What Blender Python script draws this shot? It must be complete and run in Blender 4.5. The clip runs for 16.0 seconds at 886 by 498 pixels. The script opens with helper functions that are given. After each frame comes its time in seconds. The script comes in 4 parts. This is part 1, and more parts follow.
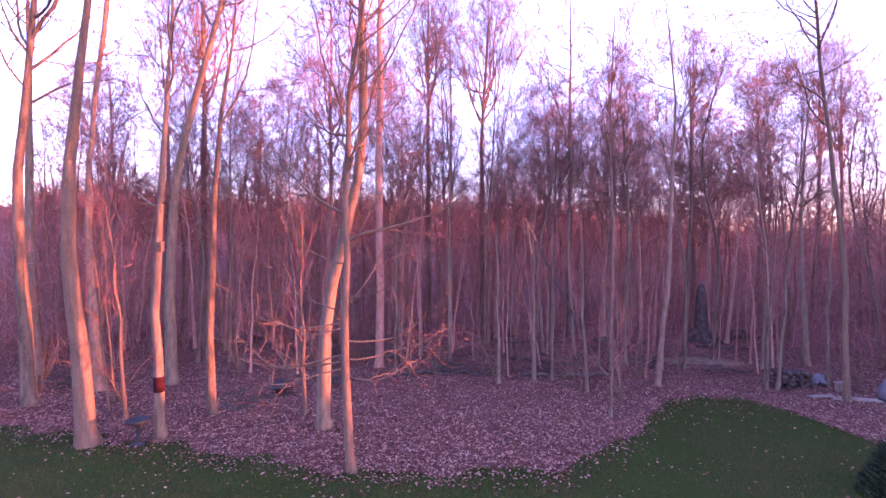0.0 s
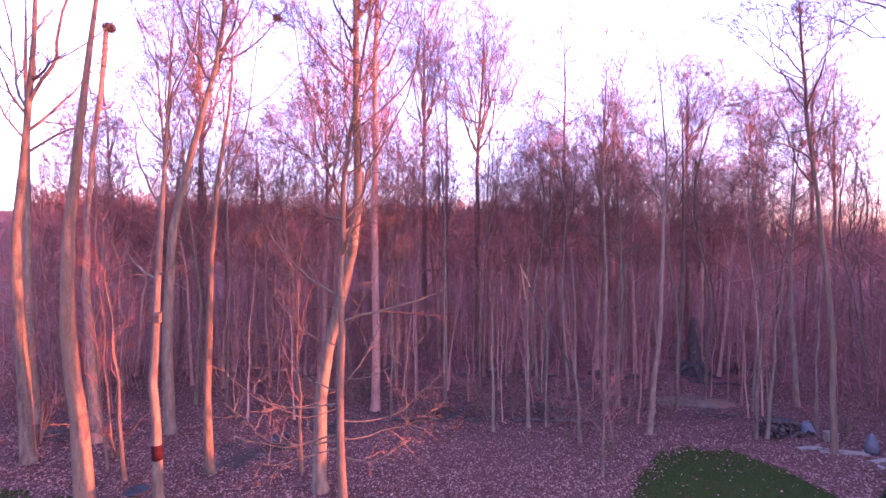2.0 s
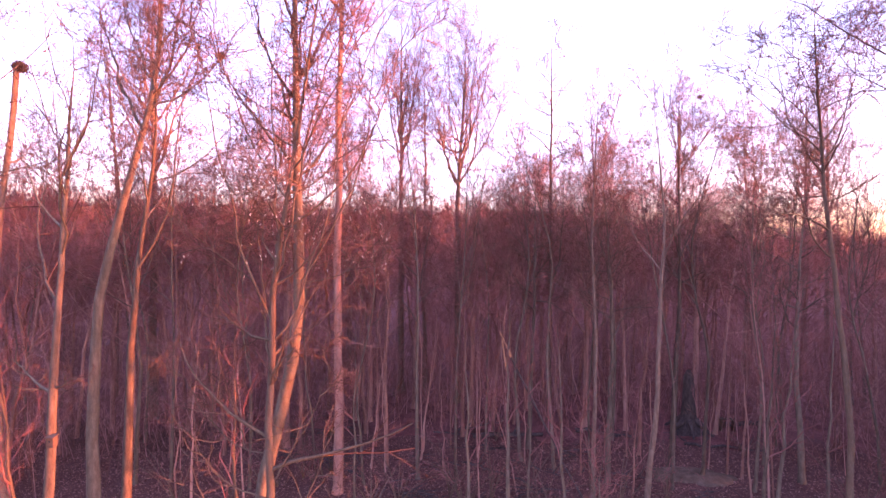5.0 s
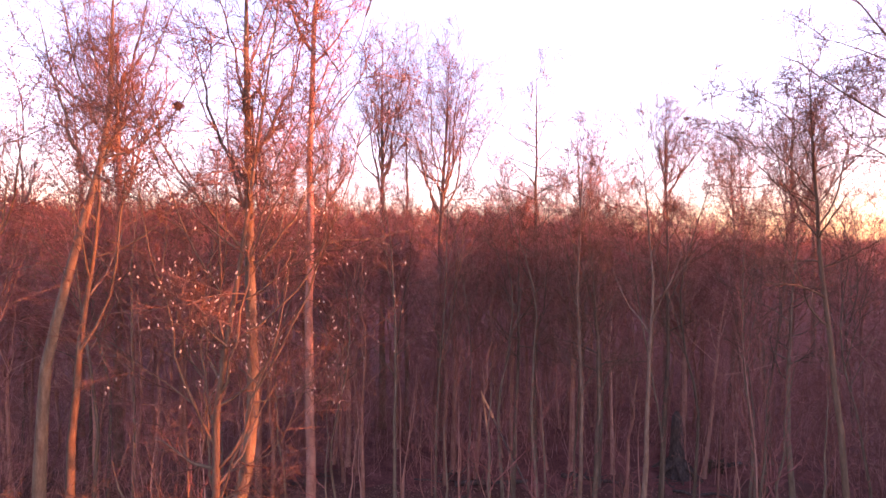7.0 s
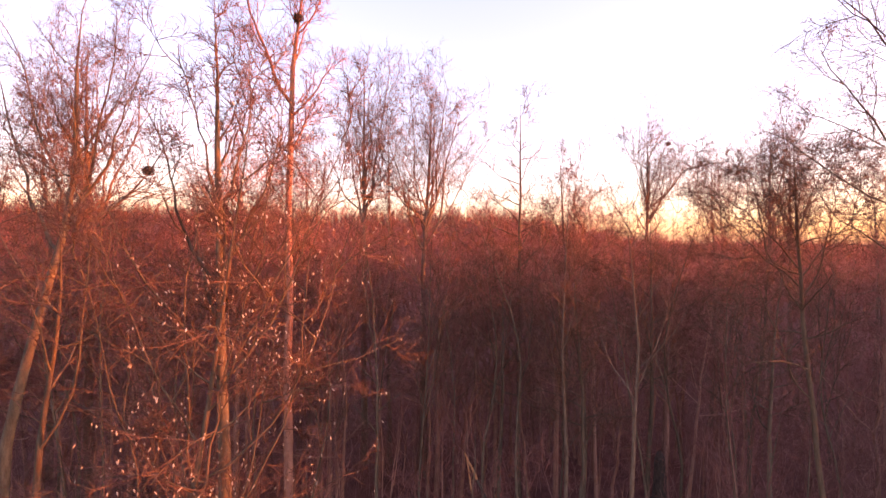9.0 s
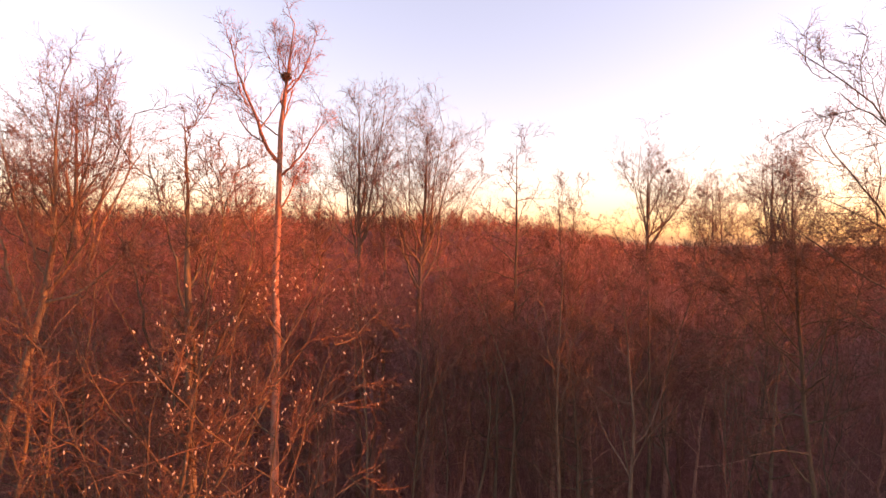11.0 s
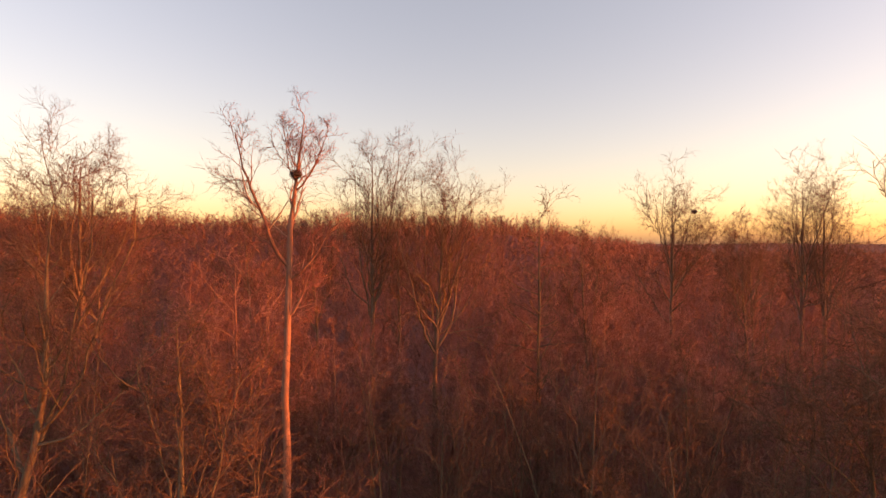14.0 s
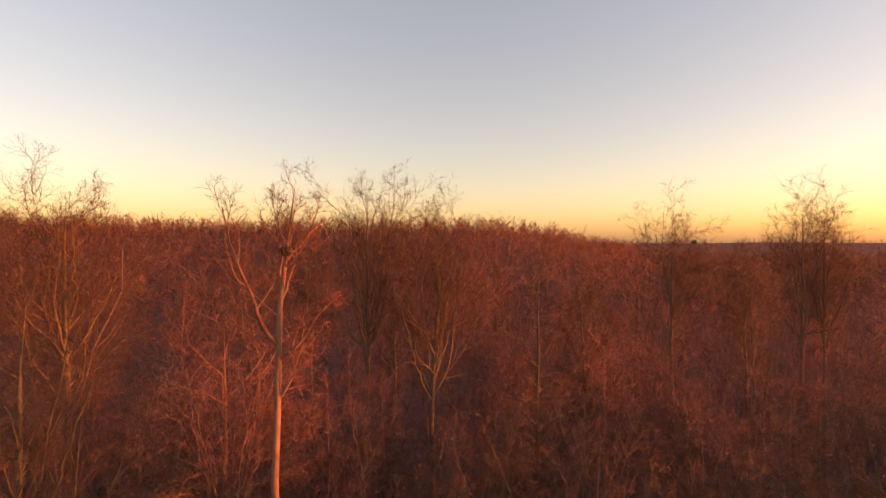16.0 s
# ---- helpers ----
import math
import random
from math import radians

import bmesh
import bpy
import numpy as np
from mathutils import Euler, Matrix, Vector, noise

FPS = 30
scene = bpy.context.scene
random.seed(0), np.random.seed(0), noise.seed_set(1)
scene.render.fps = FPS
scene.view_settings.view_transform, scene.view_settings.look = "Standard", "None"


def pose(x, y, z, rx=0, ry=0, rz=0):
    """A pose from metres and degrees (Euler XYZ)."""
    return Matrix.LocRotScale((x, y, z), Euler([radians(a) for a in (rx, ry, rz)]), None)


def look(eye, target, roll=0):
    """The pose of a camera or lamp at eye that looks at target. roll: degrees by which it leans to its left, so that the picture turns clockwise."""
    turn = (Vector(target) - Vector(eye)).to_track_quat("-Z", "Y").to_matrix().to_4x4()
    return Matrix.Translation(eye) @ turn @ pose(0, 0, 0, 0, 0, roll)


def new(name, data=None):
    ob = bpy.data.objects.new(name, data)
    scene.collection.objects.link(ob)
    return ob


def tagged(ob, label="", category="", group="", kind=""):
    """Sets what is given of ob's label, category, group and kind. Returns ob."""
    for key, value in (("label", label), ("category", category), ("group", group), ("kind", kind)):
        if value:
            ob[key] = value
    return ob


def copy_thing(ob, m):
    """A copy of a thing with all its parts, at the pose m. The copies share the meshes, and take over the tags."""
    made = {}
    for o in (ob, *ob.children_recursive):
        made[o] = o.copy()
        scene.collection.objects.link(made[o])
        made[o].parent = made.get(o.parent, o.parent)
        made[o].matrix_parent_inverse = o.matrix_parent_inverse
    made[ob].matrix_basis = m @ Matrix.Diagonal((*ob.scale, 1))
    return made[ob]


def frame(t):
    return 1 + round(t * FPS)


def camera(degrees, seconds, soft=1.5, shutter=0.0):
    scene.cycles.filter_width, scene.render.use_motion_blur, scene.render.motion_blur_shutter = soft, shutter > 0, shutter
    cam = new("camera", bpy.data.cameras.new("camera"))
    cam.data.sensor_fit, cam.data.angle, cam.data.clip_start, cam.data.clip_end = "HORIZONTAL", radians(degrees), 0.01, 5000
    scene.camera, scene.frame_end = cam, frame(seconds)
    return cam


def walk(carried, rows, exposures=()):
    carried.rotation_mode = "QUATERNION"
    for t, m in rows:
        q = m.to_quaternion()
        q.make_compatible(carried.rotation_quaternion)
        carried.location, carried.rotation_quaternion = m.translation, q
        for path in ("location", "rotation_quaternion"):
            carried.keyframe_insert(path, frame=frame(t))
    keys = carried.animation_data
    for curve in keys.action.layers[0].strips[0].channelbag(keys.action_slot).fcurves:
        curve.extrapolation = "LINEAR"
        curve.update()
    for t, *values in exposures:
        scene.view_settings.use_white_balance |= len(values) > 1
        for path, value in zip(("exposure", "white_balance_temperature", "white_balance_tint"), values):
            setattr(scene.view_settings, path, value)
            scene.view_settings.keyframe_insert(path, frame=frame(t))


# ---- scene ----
cam = camera(85.0, 16.0)
PATH = [
    (0, (0.519, -0.915, 4.994), (0.324, 1.076, 4.982), -0.0),
    (0.5, (0.436, -0.894, 5.314), (0.244, 1.097, 5.302), -0.1),
    (1, (0.509, -0.908, 5.776), (0.32, 1.083, 5.765), -0.1),
    (1.5, (0.634, -1.018, 6.338), (0.444, 0.973, 6.323), -0.1),
    (2, (0.643, -1.112, 6.85), (0.458, 0.879, 6.836), -0.1),
    (2.5, (0.747, -0.828, 7.275), (0.569, 1.163, 7.263), -0.0),
    (3, (0.848, -0.536, 7.711), (0.676, 1.456, 7.694), 0.0),
    (3.5, (0.931, -0.198, 8.052), (0.766, 1.795, 8.035), -0.0),
    (4, (0.957, 0.179, 8.399), (0.8, 2.172, 8.381), -0.0),
    (6.5, (1.274, 2.035, 10.533), (1.176, 4.032, 10.52), 0.1),
    (7, (1.331, 2.067, 11.018), (1.244, 4.065, 11.002), 0.0),
    (7.5, (1.336, 2.185, 11.434), (1.264, 4.184, 11.416), -0.1),
    (8, (1.339, 2.273, 11.899), (1.285, 4.272, 11.88), -0.1),
    (8.5, (1.357, 2.343, 12.453), (1.319, 4.343, 12.43), -0.1),
    (9, (1.317, 2.446, 13.009), (1.3, 4.445, 12.987), 0.0),
    (11.5, (1.704, 3.147, 15.55), (1.671, 5.146, 15.532), 0.3),
    (12, (1.56, 3.514, 16.024), (1.491, 5.513, 16.006), 0.2),
    (12.5, (1.442, 3.814, 16.533), (1.365, 5.812, 16.517), 0.2),
    (13, (1.373, 3.919, 17.098), (1.297, 5.917, 17.081), 0.1),
    (13.5, (1.334, 3.993, 17.73), (1.261, 5.991, 17.71), -0.0),
    (14, (1.288, 4.14, 18.418), (1.219, 6.139, 18.395), -0.1),
    (14.5, (1.281, 4.295, 19.042), (1.215, 6.294, 19.018), -0.3),
    (15, (1.321, 4.429, 19.645), (1.257, 6.428, 19.621), -0.2),
    (15.5, (1.322, 4.557, 20.169), (1.261, 6.556, 20.145), -0.1),
    (16, (1.294, 4.742, 20.72), (1.238, 6.741, 20.694), -0.2),
]
EXPOSURES = [
    (0.0, 4.15, 5560, 96), (3.5, 4.08, 5580, 97), (4.2, 3.98, 5860, 94), (6.3, 3.68, 6520, 79),
    (9.0, 3.1, 7450, 67), (12.0, 2.56, 8650, 54), (16.0, 2.0, 9450, 45),
]
walk(cam, [(t, look(eye, target, roll)) for t, eye, target, roll in PATH], EXPOSURES)

# ---- light ----
SUN_AZIMUTH, SUN_HEIGHT = 95.0, 3.0  # degrees clockwise from +y, and above the horizon
world = bpy.data.worlds.new("sky")
scene.world = world
world.use_nodes = True
sky = world.node_tree.nodes.new("ShaderNodeTexSky")
sky.sky_type, sky.sun_disc = "NISHITA", False
sky.sun_elevation, sky.sun_rotation = radians(SUN_HEIGHT), radians(SUN_AZIMUTH)
sky.air_density, sky.dust_density, sky.ozone_density = 1.0, 1.1, 1.5
back = world.node_tree.nodes["Background"]
back.inputs["Strength"].default_value = 0.128
world.node_tree.links.new(sky.outputs["Color"], back.inputs["Color"])
# a thin even veil of haze over the whole sky
veil, both = world.node_tree.nodes.new("ShaderNodeBackground"), world.node_tree.nodes.new("ShaderNodeAddShader")
veil.inputs["Color"].default_value, veil.inputs["Strength"].default_value = (0.38, 0.8, 1.0, 1), 0.035
world.node_tree.links.new(back.outputs[0], both.inputs[0])
world.node_tree.links.new(veil.outputs[0], both.inputs[1])
world.node_tree.links.new(both.outputs[0], world.node_tree.nodes["World Output"].inputs["Surface"])
sun = new("sun", bpy.data.lights.new("sun", "SUN"))
sun.data.energy, sun.data.angle, sun.data.color = 2.05, radians(0.6), (1.0, 0.31, 0.06)
sa, se = radians(SUN_AZIMUTH), radians(SUN_HEIGHT)
sun.matrix_world = look((60 * math.sin(sa), 60 * math.cos(sa), 40), (60 * math.sin(sa) - math.sin(sa) * math.cos(se), 60 * math.cos(sa) - math.cos(sa) * math.cos(se), 40 - math.sin(se)))


# ---- materials ----
def shader(name, colours, scale=4.0, stretch=(1, 1, 1), rough=0.9, bump=0.3, fine=6.0, fine_amount=0.35, island=0.0, random_object=0.0, coords="Object", gloss=0.08):
    """Two scales of noise over a colour ramp, with relief; island / random_object: how much single pieces differ in brightness."""
    m = bpy.data.materials.new(name)
    m.use_nodes = True
    n, l = m.node_tree.nodes, m.node_tree.links
    out = n["Principled BSDF"]
    out.inputs["Roughness"].default_value = rough
    out.inputs["Specular IOR Level"].default_value = gloss
    tc, mp = n.new("ShaderNodeTexCoord"), n.new("ShaderNodeMapping")
    l.new(tc.outputs[coords], mp.inputs["Vector"])
    mp.inputs["Scale"].default_value = stretch
    big, small = n.new("ShaderNodeTexNoise"), n.new("ShaderNodeTexNoise")
    big.inputs["Scale"].default_value, small.inputs["Scale"].default_value = scale, scale * fine
    big.inputs["Detail"].default_value, small.inputs["Detail"].default_value = 4, 6
    for tex in (big, small):
        l.new(mp.outputs["Vector"], tex.inputs["Vector"])
    mix = n.new("ShaderNodeMix")
    mix.data_type = "FLOAT"
    mix.inputs["Factor"].default_value = fine_amount
    l.new(big.outputs["Fac"], mix.inputs["A"])
    l.new(small.outputs["Fac"], mix.inputs["B"])
    fac = mix.outputs["Result"]
    if island or random_object:
        geo = n.new("ShaderNodeNewGeometry") if island else n.new("ShaderNodeObjectInfo")
        add = n.new("ShaderNodeMath")
        add.operation = "MULTIPLY_ADD"
        l.new(geo.outputs["Random Per Island" if island else "Random"], add.inputs[0])
        add.inputs[1].default_value = island or random_object
        sub = n.new("ShaderNodeMath")
        sub.operation = "SUBTRACT"
        l.new(fac, sub.inputs[0])
        sub.inputs[1].default_value = 0.5 * (island or random_object)
        l.new(sub.outputs[0], add.inputs[2])
        fac = add.outputs[0]
    ramp = n.new("ShaderNodeValToRGB")
    ramp.color_ramp.elements[0].position, ramp.color_ramp.elements[1].position = 0.3, 0.7
    ramp.color_ramp.elements[0].color, ramp.color_ramp.elements[1].color = (*colours[0], 1), (*colours[-1], 1)
    for i, c in enumerate(colours[1:-1], 1):
        ramp.color_ramp.elements.new(0.3 + 0.4 * i / (len(colours) - 1)).color = (*c, 1)
    l.new(fac, ramp.inputs["Fac"])
    l.new(ramp.outputs["Color"], out.inputs["Base Color"])
    if bump:
        b = n.new("ShaderNodeBump")
        b.inputs["Strength"].default_value, b.inputs["Distance"].default_value = bump, 0.02
        l.new(small.outputs["Fac"], b.inputs["Height"])
        l.new(b.outputs["Normal"], out.inputs["Normal"])
    return m


BARK = shader("grey_bark", [(0.06, 0.0418, 0.0295), (0.12, 0.0874, 0.0615), (0.185, 0.141, 0.0984)], 3.0, (3, 3, 0.7), 0.9, 0.6, random_object=0.2)
BARK_SMOOTH = shader("smooth_bark", [(0.08, 0.0515, 0.034), (0.125, 0.0827, 0.055), (0.18, 0.122, 0.082)], 2.5, (4, 4, 0.8), 0.85, 0.7, fine=5, fine_amount=0.5)
BARK_PALE = shader("pale_flaking_bark", [(0.1, 0.062, 0.043), (0.17, 0.112, 0.079), (0.24, 0.17, 0.125)], 4.0, (3, 3, 1), 0.85, 0.7)
BARK_GREY = shader("pale_grey_bark", [(0.174, 0.0828, 0.0586), (0.268, 0.135, 0.098), (0.378, 0.201, 0.15)], 2.0, (2, 2, 0.8), 0.9, 0.3, random_object=0.35)
TWIG = shader("twig_bark", [(0.13, 0.049, 0.0405), (0.208, 0.082, 0.067), (0.305, 0.134, 0.111)], 1.2, (1, 1, 1), 0.85, 0.0, island=0.3)
TWIG_BROWN = shader("brown_twig_bark", [(0.0714, 0.036, 0.0245), (0.124, 0.066, 0.045), (0.194, 0.11, 0.077)], 1.2, (1, 1, 1), 0.85, 0.0, island=0.3)
BRUSH = shader("brush_bark", [(0.125, 0.051, 0.038), (0.202, 0.0875, 0.066), (0.29, 0.142, 0.109)], 0.15, (1, 1, 1), 0.85, 0.0, island=0.35)
STEMS = shader("pale_sapling_bark", [(0.132, 0.055, 0.0423), (0.224, 0.099, 0.0764), (0.38, 0.193, 0.155)], 0.3, (1, 1, 1), 0.85, 0.0, island=0.6)
LITTER = shader("leaf_litter", [(0.0652, 0.0239, 0.0201), (0.153, 0.0565, 0.0478), (0.282, 0.111, 0.094)], 1.1, (1, 1, 1), 0.95, 0.8, fine=14, fine_amount=0.55)
CARPET = shader("matted_leaves", [(0.057, 0.0239, 0.0185), (0.119, 0.0515, 0.0403), (0.199, 0.0938, 0.0756)], 1.4, (1, 1, 1), 0.95, 0.9, fine=30, fine_amount=0.75)
LEAF = shader("fallen_leaf_skin", [(0.0808, 0.0331, 0.0218), (0.157, 0.069, 0.047), (0.235, 0.113, 0.078), (0.33, 0.178, 0.13)], 3.0, (1, 1, 1), 0.85, 0.0, island=0.7)
TURF = shader("turf", [(0.052, 0.04, 0.012), (0.028, 0.037, 0.008), (0.016, 0.039, 0.0055), (0.026, 0.044, 0.008)], 0.7, (1, 1, 1), 0.95, 0.9, fine=30, fine_amount=0.7)
DARK_IRON = shader("black_iron", [(0.01, 0.01, 0.011), (0.02, 0.019, 0.019), (0.04, 0.03, 0.026)], 6.0, rough=0.6, bump=0.2, gloss=0.3)
# extra dark: the shade over the bird bath is put into this colour
CONCRETE = shader("dark_concrete", [(0.015, 0.014, 0.014), (0.025, 0.024, 0.024), (0.0375, 0.035, 0.035)], 8.0, rough=0.9, bump=0.3, gloss=0.3)
ASH = shader("burnt_soil", [(0.0338, 0.0219, 0.0164), (0.0638, 0.0413, 0.0301), (0.105, 0.0685, 0.0507)], 3.0, rough=0.95, bump=0.8)
CUT_WOOD = shader("weathered_cut_wood", [(0.0462, 0.0279, 0.0185), (0.0924, 0.0589, 0.0396), (0.131, 0.0868, 0.0605)], 5.0, (1, 1, 6), 0.85, 0.3, random_object=0.4)
DEAD_WOOD = shader("dark_dead_wood", [(0.034, 0.025, 0.022), (0.072, 0.053, 0.045), (0.119, 0.093, 0.081)], 4.0, (3, 3, 1), 0.95, 0.6)
PALE_BOARD = shader("pale_weathered_board", [(0.126, 0.0989, 0.074), (0.207, 0.168, 0.13), (0.27, 0.224, 0.174)], 3.0, (1, 6, 1), 0.8, 0.2)
SHEETING = shader("blue_white_sheeting", [(0.06, 0.0585, 0.068), (0.104, 0.101, 0.105), (0.152, 0.14, 0.136)], 2.0, rough=0.5, bump=0.2, gloss=0.3)
SLATE_BLUE = shader("blue_grey_glaze", [(0.05, 0.05, 0.055), (0.08, 0.08, 0.086), (0.11, 0.11, 0.115)], 5.0, rough=0.6, bump=0.1, gloss=0.2)
CHIPS = shader("wood_chips", [(0.0734, 0.0462, 0.0287), (0.128, 0.084, 0.0555), (0.184, 0.125, 0.0857)], 5.0, rough=0.95, bump=0.9, fine=8)
# maroon, deepened to carry the shade low on the trunk
CLOTH = shader("maroon_band", [(0.0165, 0.0036, 0.005), (0.025, 0.0054, 0.007), (0.033, 0.00765, 0.0095)], 9.0, rough=0.85, bump=0.2)
# pale orange stands in for sunlight on the broken trunk's fork
SUNLIT_WOOD = shader("painted_sunlit_wood", [(0.3, 0.14, 0.07), (0.45, 0.22, 0.11), (0.58, 0.32, 0.18)], 5.0, (4, 4, 1), 0.8, 0.4)
POD = shader("dry_seed_pod", [(0.24, 0.17, 0.12), (0.38, 0.29, 0.22), (0.52, 0.42, 0.33)], 6.0, rough=0.6, bump=0.0, island=0.4, gloss=0.3)
NEST = shader("nest_sticks", [(0.05, 0.033, 0.026), (0.1, 0.066, 0.05), (0.16, 0.11, 0.085)], 8.0, rough=0.95, bump=0.0, island=0.4)
NEEDLES = shader("evergreen_needles", [(0.012, 0.022, 0.012), (0.022, 0.042, 0.02), (0.04, 0.065, 0.03)], 3.0, rough=0.7, bump=0.0, island=0.4)
GRASS = shader("grass_blade_skin", [(0.1, 0.07, 0.025), (0.036, 0.054, 0.009), (0.022, 0.05, 0.006), (0.038, 0.062, 0.011)], 0.35, (1, 1, 1), 0.7, 0.0, island=0.5)


# ---- mesh helpers ----
def mesh_of(name, verts, quads, material, smooth=True):
    """A mesh from arrays of corners and of faces with the same number of corners each."""
    me = bpy.data.meshes.new(name)
    verts, quads = np.asarray(verts, np.float32), np.asarray(quads, np.int32)
    me.vertices.add(len(verts))
    me.vertices.foreach_set("co", verts.ravel())
    me.loops.add(quads.size)
    me.loops.foreach_set("vertex_index", quads.ravel())
    me.polygons.add(len(quads))
    me.polygons.foreach_set("loop_start", np.arange(0, quads.size, quads.shape[1], dtype=np.int32))
    me.polygons.foreach_set("use_smooth", np.full(len(quads), smooth))
    me.update(calc_edges=True)
    me.materials.append(material)
    return me


def tubes(lines, radii, sides):
    """Tapered tubes round polylines (n, k, 3) with radii (n, k)."""
    n, k, _ = lines.shape
    way = lines[:, -1] - lines[:, 0]
    way /= np.linalg.norm(way, axis=1, keepdims=True) + 1e-9
    ref = np.where(np.abs(way[:, :1]) > 0.8, [[0, 1, 0]], [[1, 0, 0]])
    u = np.cross(way, ref)
    u /= np.linalg.norm(u, axis=1, keepdims=True)
    v = np.cross(way, u)
    a = np.arange(sides) * 2 * np.pi / sides
    ring = np.cos(a)[None, :, None] * u[:, None] + np.sin(a)[None, :, None] * v[:, None]
    verts = lines[:, :, None] + radii[:, :, None, None] * ring[:, None]
    i = np.arange(n)[:, None, None] * k * sides + np.arange(k - 1)[None, :, None] * sides
    s, s1 = np.arange(sides), (np.arange(sides) + 1) % sides
    quads = np.stack([i + s, i + s1, i + s1 + sides, i + s + sides], -1)
    return verts.reshape(-1, 3), quads.reshape(-1, 4)


def spikes(lines, radii, sides=3):
    """Thin pointed twigs: one cone along each line (n, 2, 3)."""
    n = len(lines)
    way = lines[:, -1] - lines[:, 0]
    way /= np.linalg.norm(way, axis=1, keepdims=True) + 1e-9
    u = np.cross(way, np.where(np.abs(way[:, :1]) > 0.8, [[0, 1, 0]], [[1, 0, 0]]))
    u /= np.linalg.norm(u, axis=1, keepdims=True)
    v = np.cross(way, u)
    a = np.arange(sides) * 2 * np.pi / sides
    ring = lines[:, :1] + radii[:, :1, None] * (np.cos(a)[None, :, None] * u[:, None] + np.sin(a)[None, :, None] * v[:, None])
    verts = np.concatenate([ring, lines[:, -1:]], 1).reshape(-1, 3)
    i = np.arange(n)[:, None] * (sides + 1)
    s, s1 = np.arange(sides), (np.arange(sides) + 1) % sides
    return verts, np.stack([i + s, i + s1, i + sides + 0 * s], -1).reshape(-1, 3)


def split(piece):
    """Quads as triangles."""
    v, f = piece
    return (v, f) if f.shape[1] == 3 else (v, np.concatenate([f[:, [0, 1, 2]], f[:, [0, 2, 3]]]))


def joined(pieces):
    """Several (verts, faces) as one."""
    verts, faces, at = [], [], 0
    for v, f in pieces:
        verts.append(v)
        faces.append(f + at)
        at += len(v)
    return np.concatenate(verts), np.concatenate(faces)


def sprout(rng, lines, radii, per, t0, t1, angle, length, up, k, thin=0.55, least=0.006, shorten=0.6, wob=0.1):
    """Branches of branches: per new polylines on each one, leaving it by about that angle and bending upward."""
    n, kp, _ = lines.shape
    t = (t0 + (t1 - t0) * (np.arange(per)[None] + rng.random((n, per))) / per)
    f = t * (kp - 1)
    a = np.minimum(f.astype(int), kp - 2)
    w = (f - a)[..., None]
    idx = np.arange(n)[:, None]
    p0, p1 = lines[idx, a], lines[idx, a + 1]
    start = p0 * (1 - w) + p1 * w
    rad = radii[idx, a] * (1 - w[..., 0]) + radii[idx, a + 1] * w[..., 0]
    tan = p1 - p0
    tan /= np.linalg.norm(tan, axis=-1, keepdims=True) + 1e-9
    side = rng.normal(size=(n, per, 3))
    side -= (side * tan).sum(-1, keepdims=True) * tan
    side /= np.linalg.norm(side, axis=-1, keepdims=True) + 1e-9
    ang = np.radians(angle) * (0.7 + 0.6 * rng.random((n, per, 1)))
    way = np.cos(ang) * tan + np.sin(ang) * side
    size = (length * (1 - shorten * (t - t0) / max(t1 - t0, 1e-6)) * (0.55 + 0.9 * rng.random((n, per))))[..., None]
    s = np.linspace(0, 1, k)
    out = start[:, :, None] + (size * way)[:, :, None] * s[None, None, :, None]
    out[..., 2] += (up * size) * s**2
    out[:, :, 1:] += rng.normal(size=(n, per, k - 1, 3)) * wob * size[:, :, None] * s[1:, None]
    r = np.maximum(rad * thin, least)[..., None] * (1 - 0.7 * s)
    return out.reshape(n * per, k, 3), np.maximum(r, least * 0.6).reshape(n * per, k)


def grow(rng, lines, radii, per, t0, t1, angle, length, up=0.1, k=5, thin=0.55, least=0.006, shorten=0.6, gnarl=0.14, tip=0.3):
    """Gnarled branches of branches: they wind round their parent, leave it by about that angle and wander as they go."""
    n, kp, _ = lines.shape
    t = t0 + (t1 - t0) * (np.arange(per)[None] + rng.random((n, per))) / per
    f = t * (kp - 1)
    a = np.minimum(f.astype(int), kp - 2)
    w = (f - a)[..., None]
    idx = np.arange(n)[:, None]
    p0, p1 = lines[idx, a], lines[idx, a + 1]
    start = p0 * (1 - w) + p1 * w
    rad = radii[idx, a] * (1 - w[..., 0]) + radii[idx, a + 1] * w[..., 0]
    tan = p1 - p0
    tan /= np.linalg.norm(tan, axis=-1, keepdims=True) + 1e-9
    u = np.cross(tan, np.where(np.abs(tan[..., 2:]) > 0.8, [1.0, 0, 0], [0, 0, 1.0]))
    u /= np.linalg.norm(u, axis=-1, keepdims=True) + 1e-9
    v = np.cross(tan, u)
    az = (rng.uniform(0, 6.28, (n, 1)) + 2.4 * np.arange(per) + rng.normal(size=(n, per)) * 0.5)[..., None]
    ang = np.radians(angle) * (0.65 + 0.7 * rng.random((n, per, 1)))
    d = np.cos(ang) * tan + np.sin(ang) * (np.cos(az) * u + np.sin(az) * v)
    size = (length * (1 - shorten * (t - t0) / max(t1 - t0, 1e-6)) * (0.55 + 0.8 * rng.random((n, per))))[..., None]
    points = [start]
    for _ in range(k - 1):
        d = d + rng.normal(size=d.shape) * gnarl + [0, 0, up]
        d /= np.linalg.norm(d, axis=-1, keepdims=True)
        points.append(points[-1] + d * size / (k - 1))
    out = np.stack(points, 2)
    r = np.maximum(rad * thin, least)[..., None] * (1 - (1 - tip) * np.linspace(0, 1, k))
    return out.reshape(n * per, k, 3), np.maximum(r, least * 0.5).reshape(n * per, k)


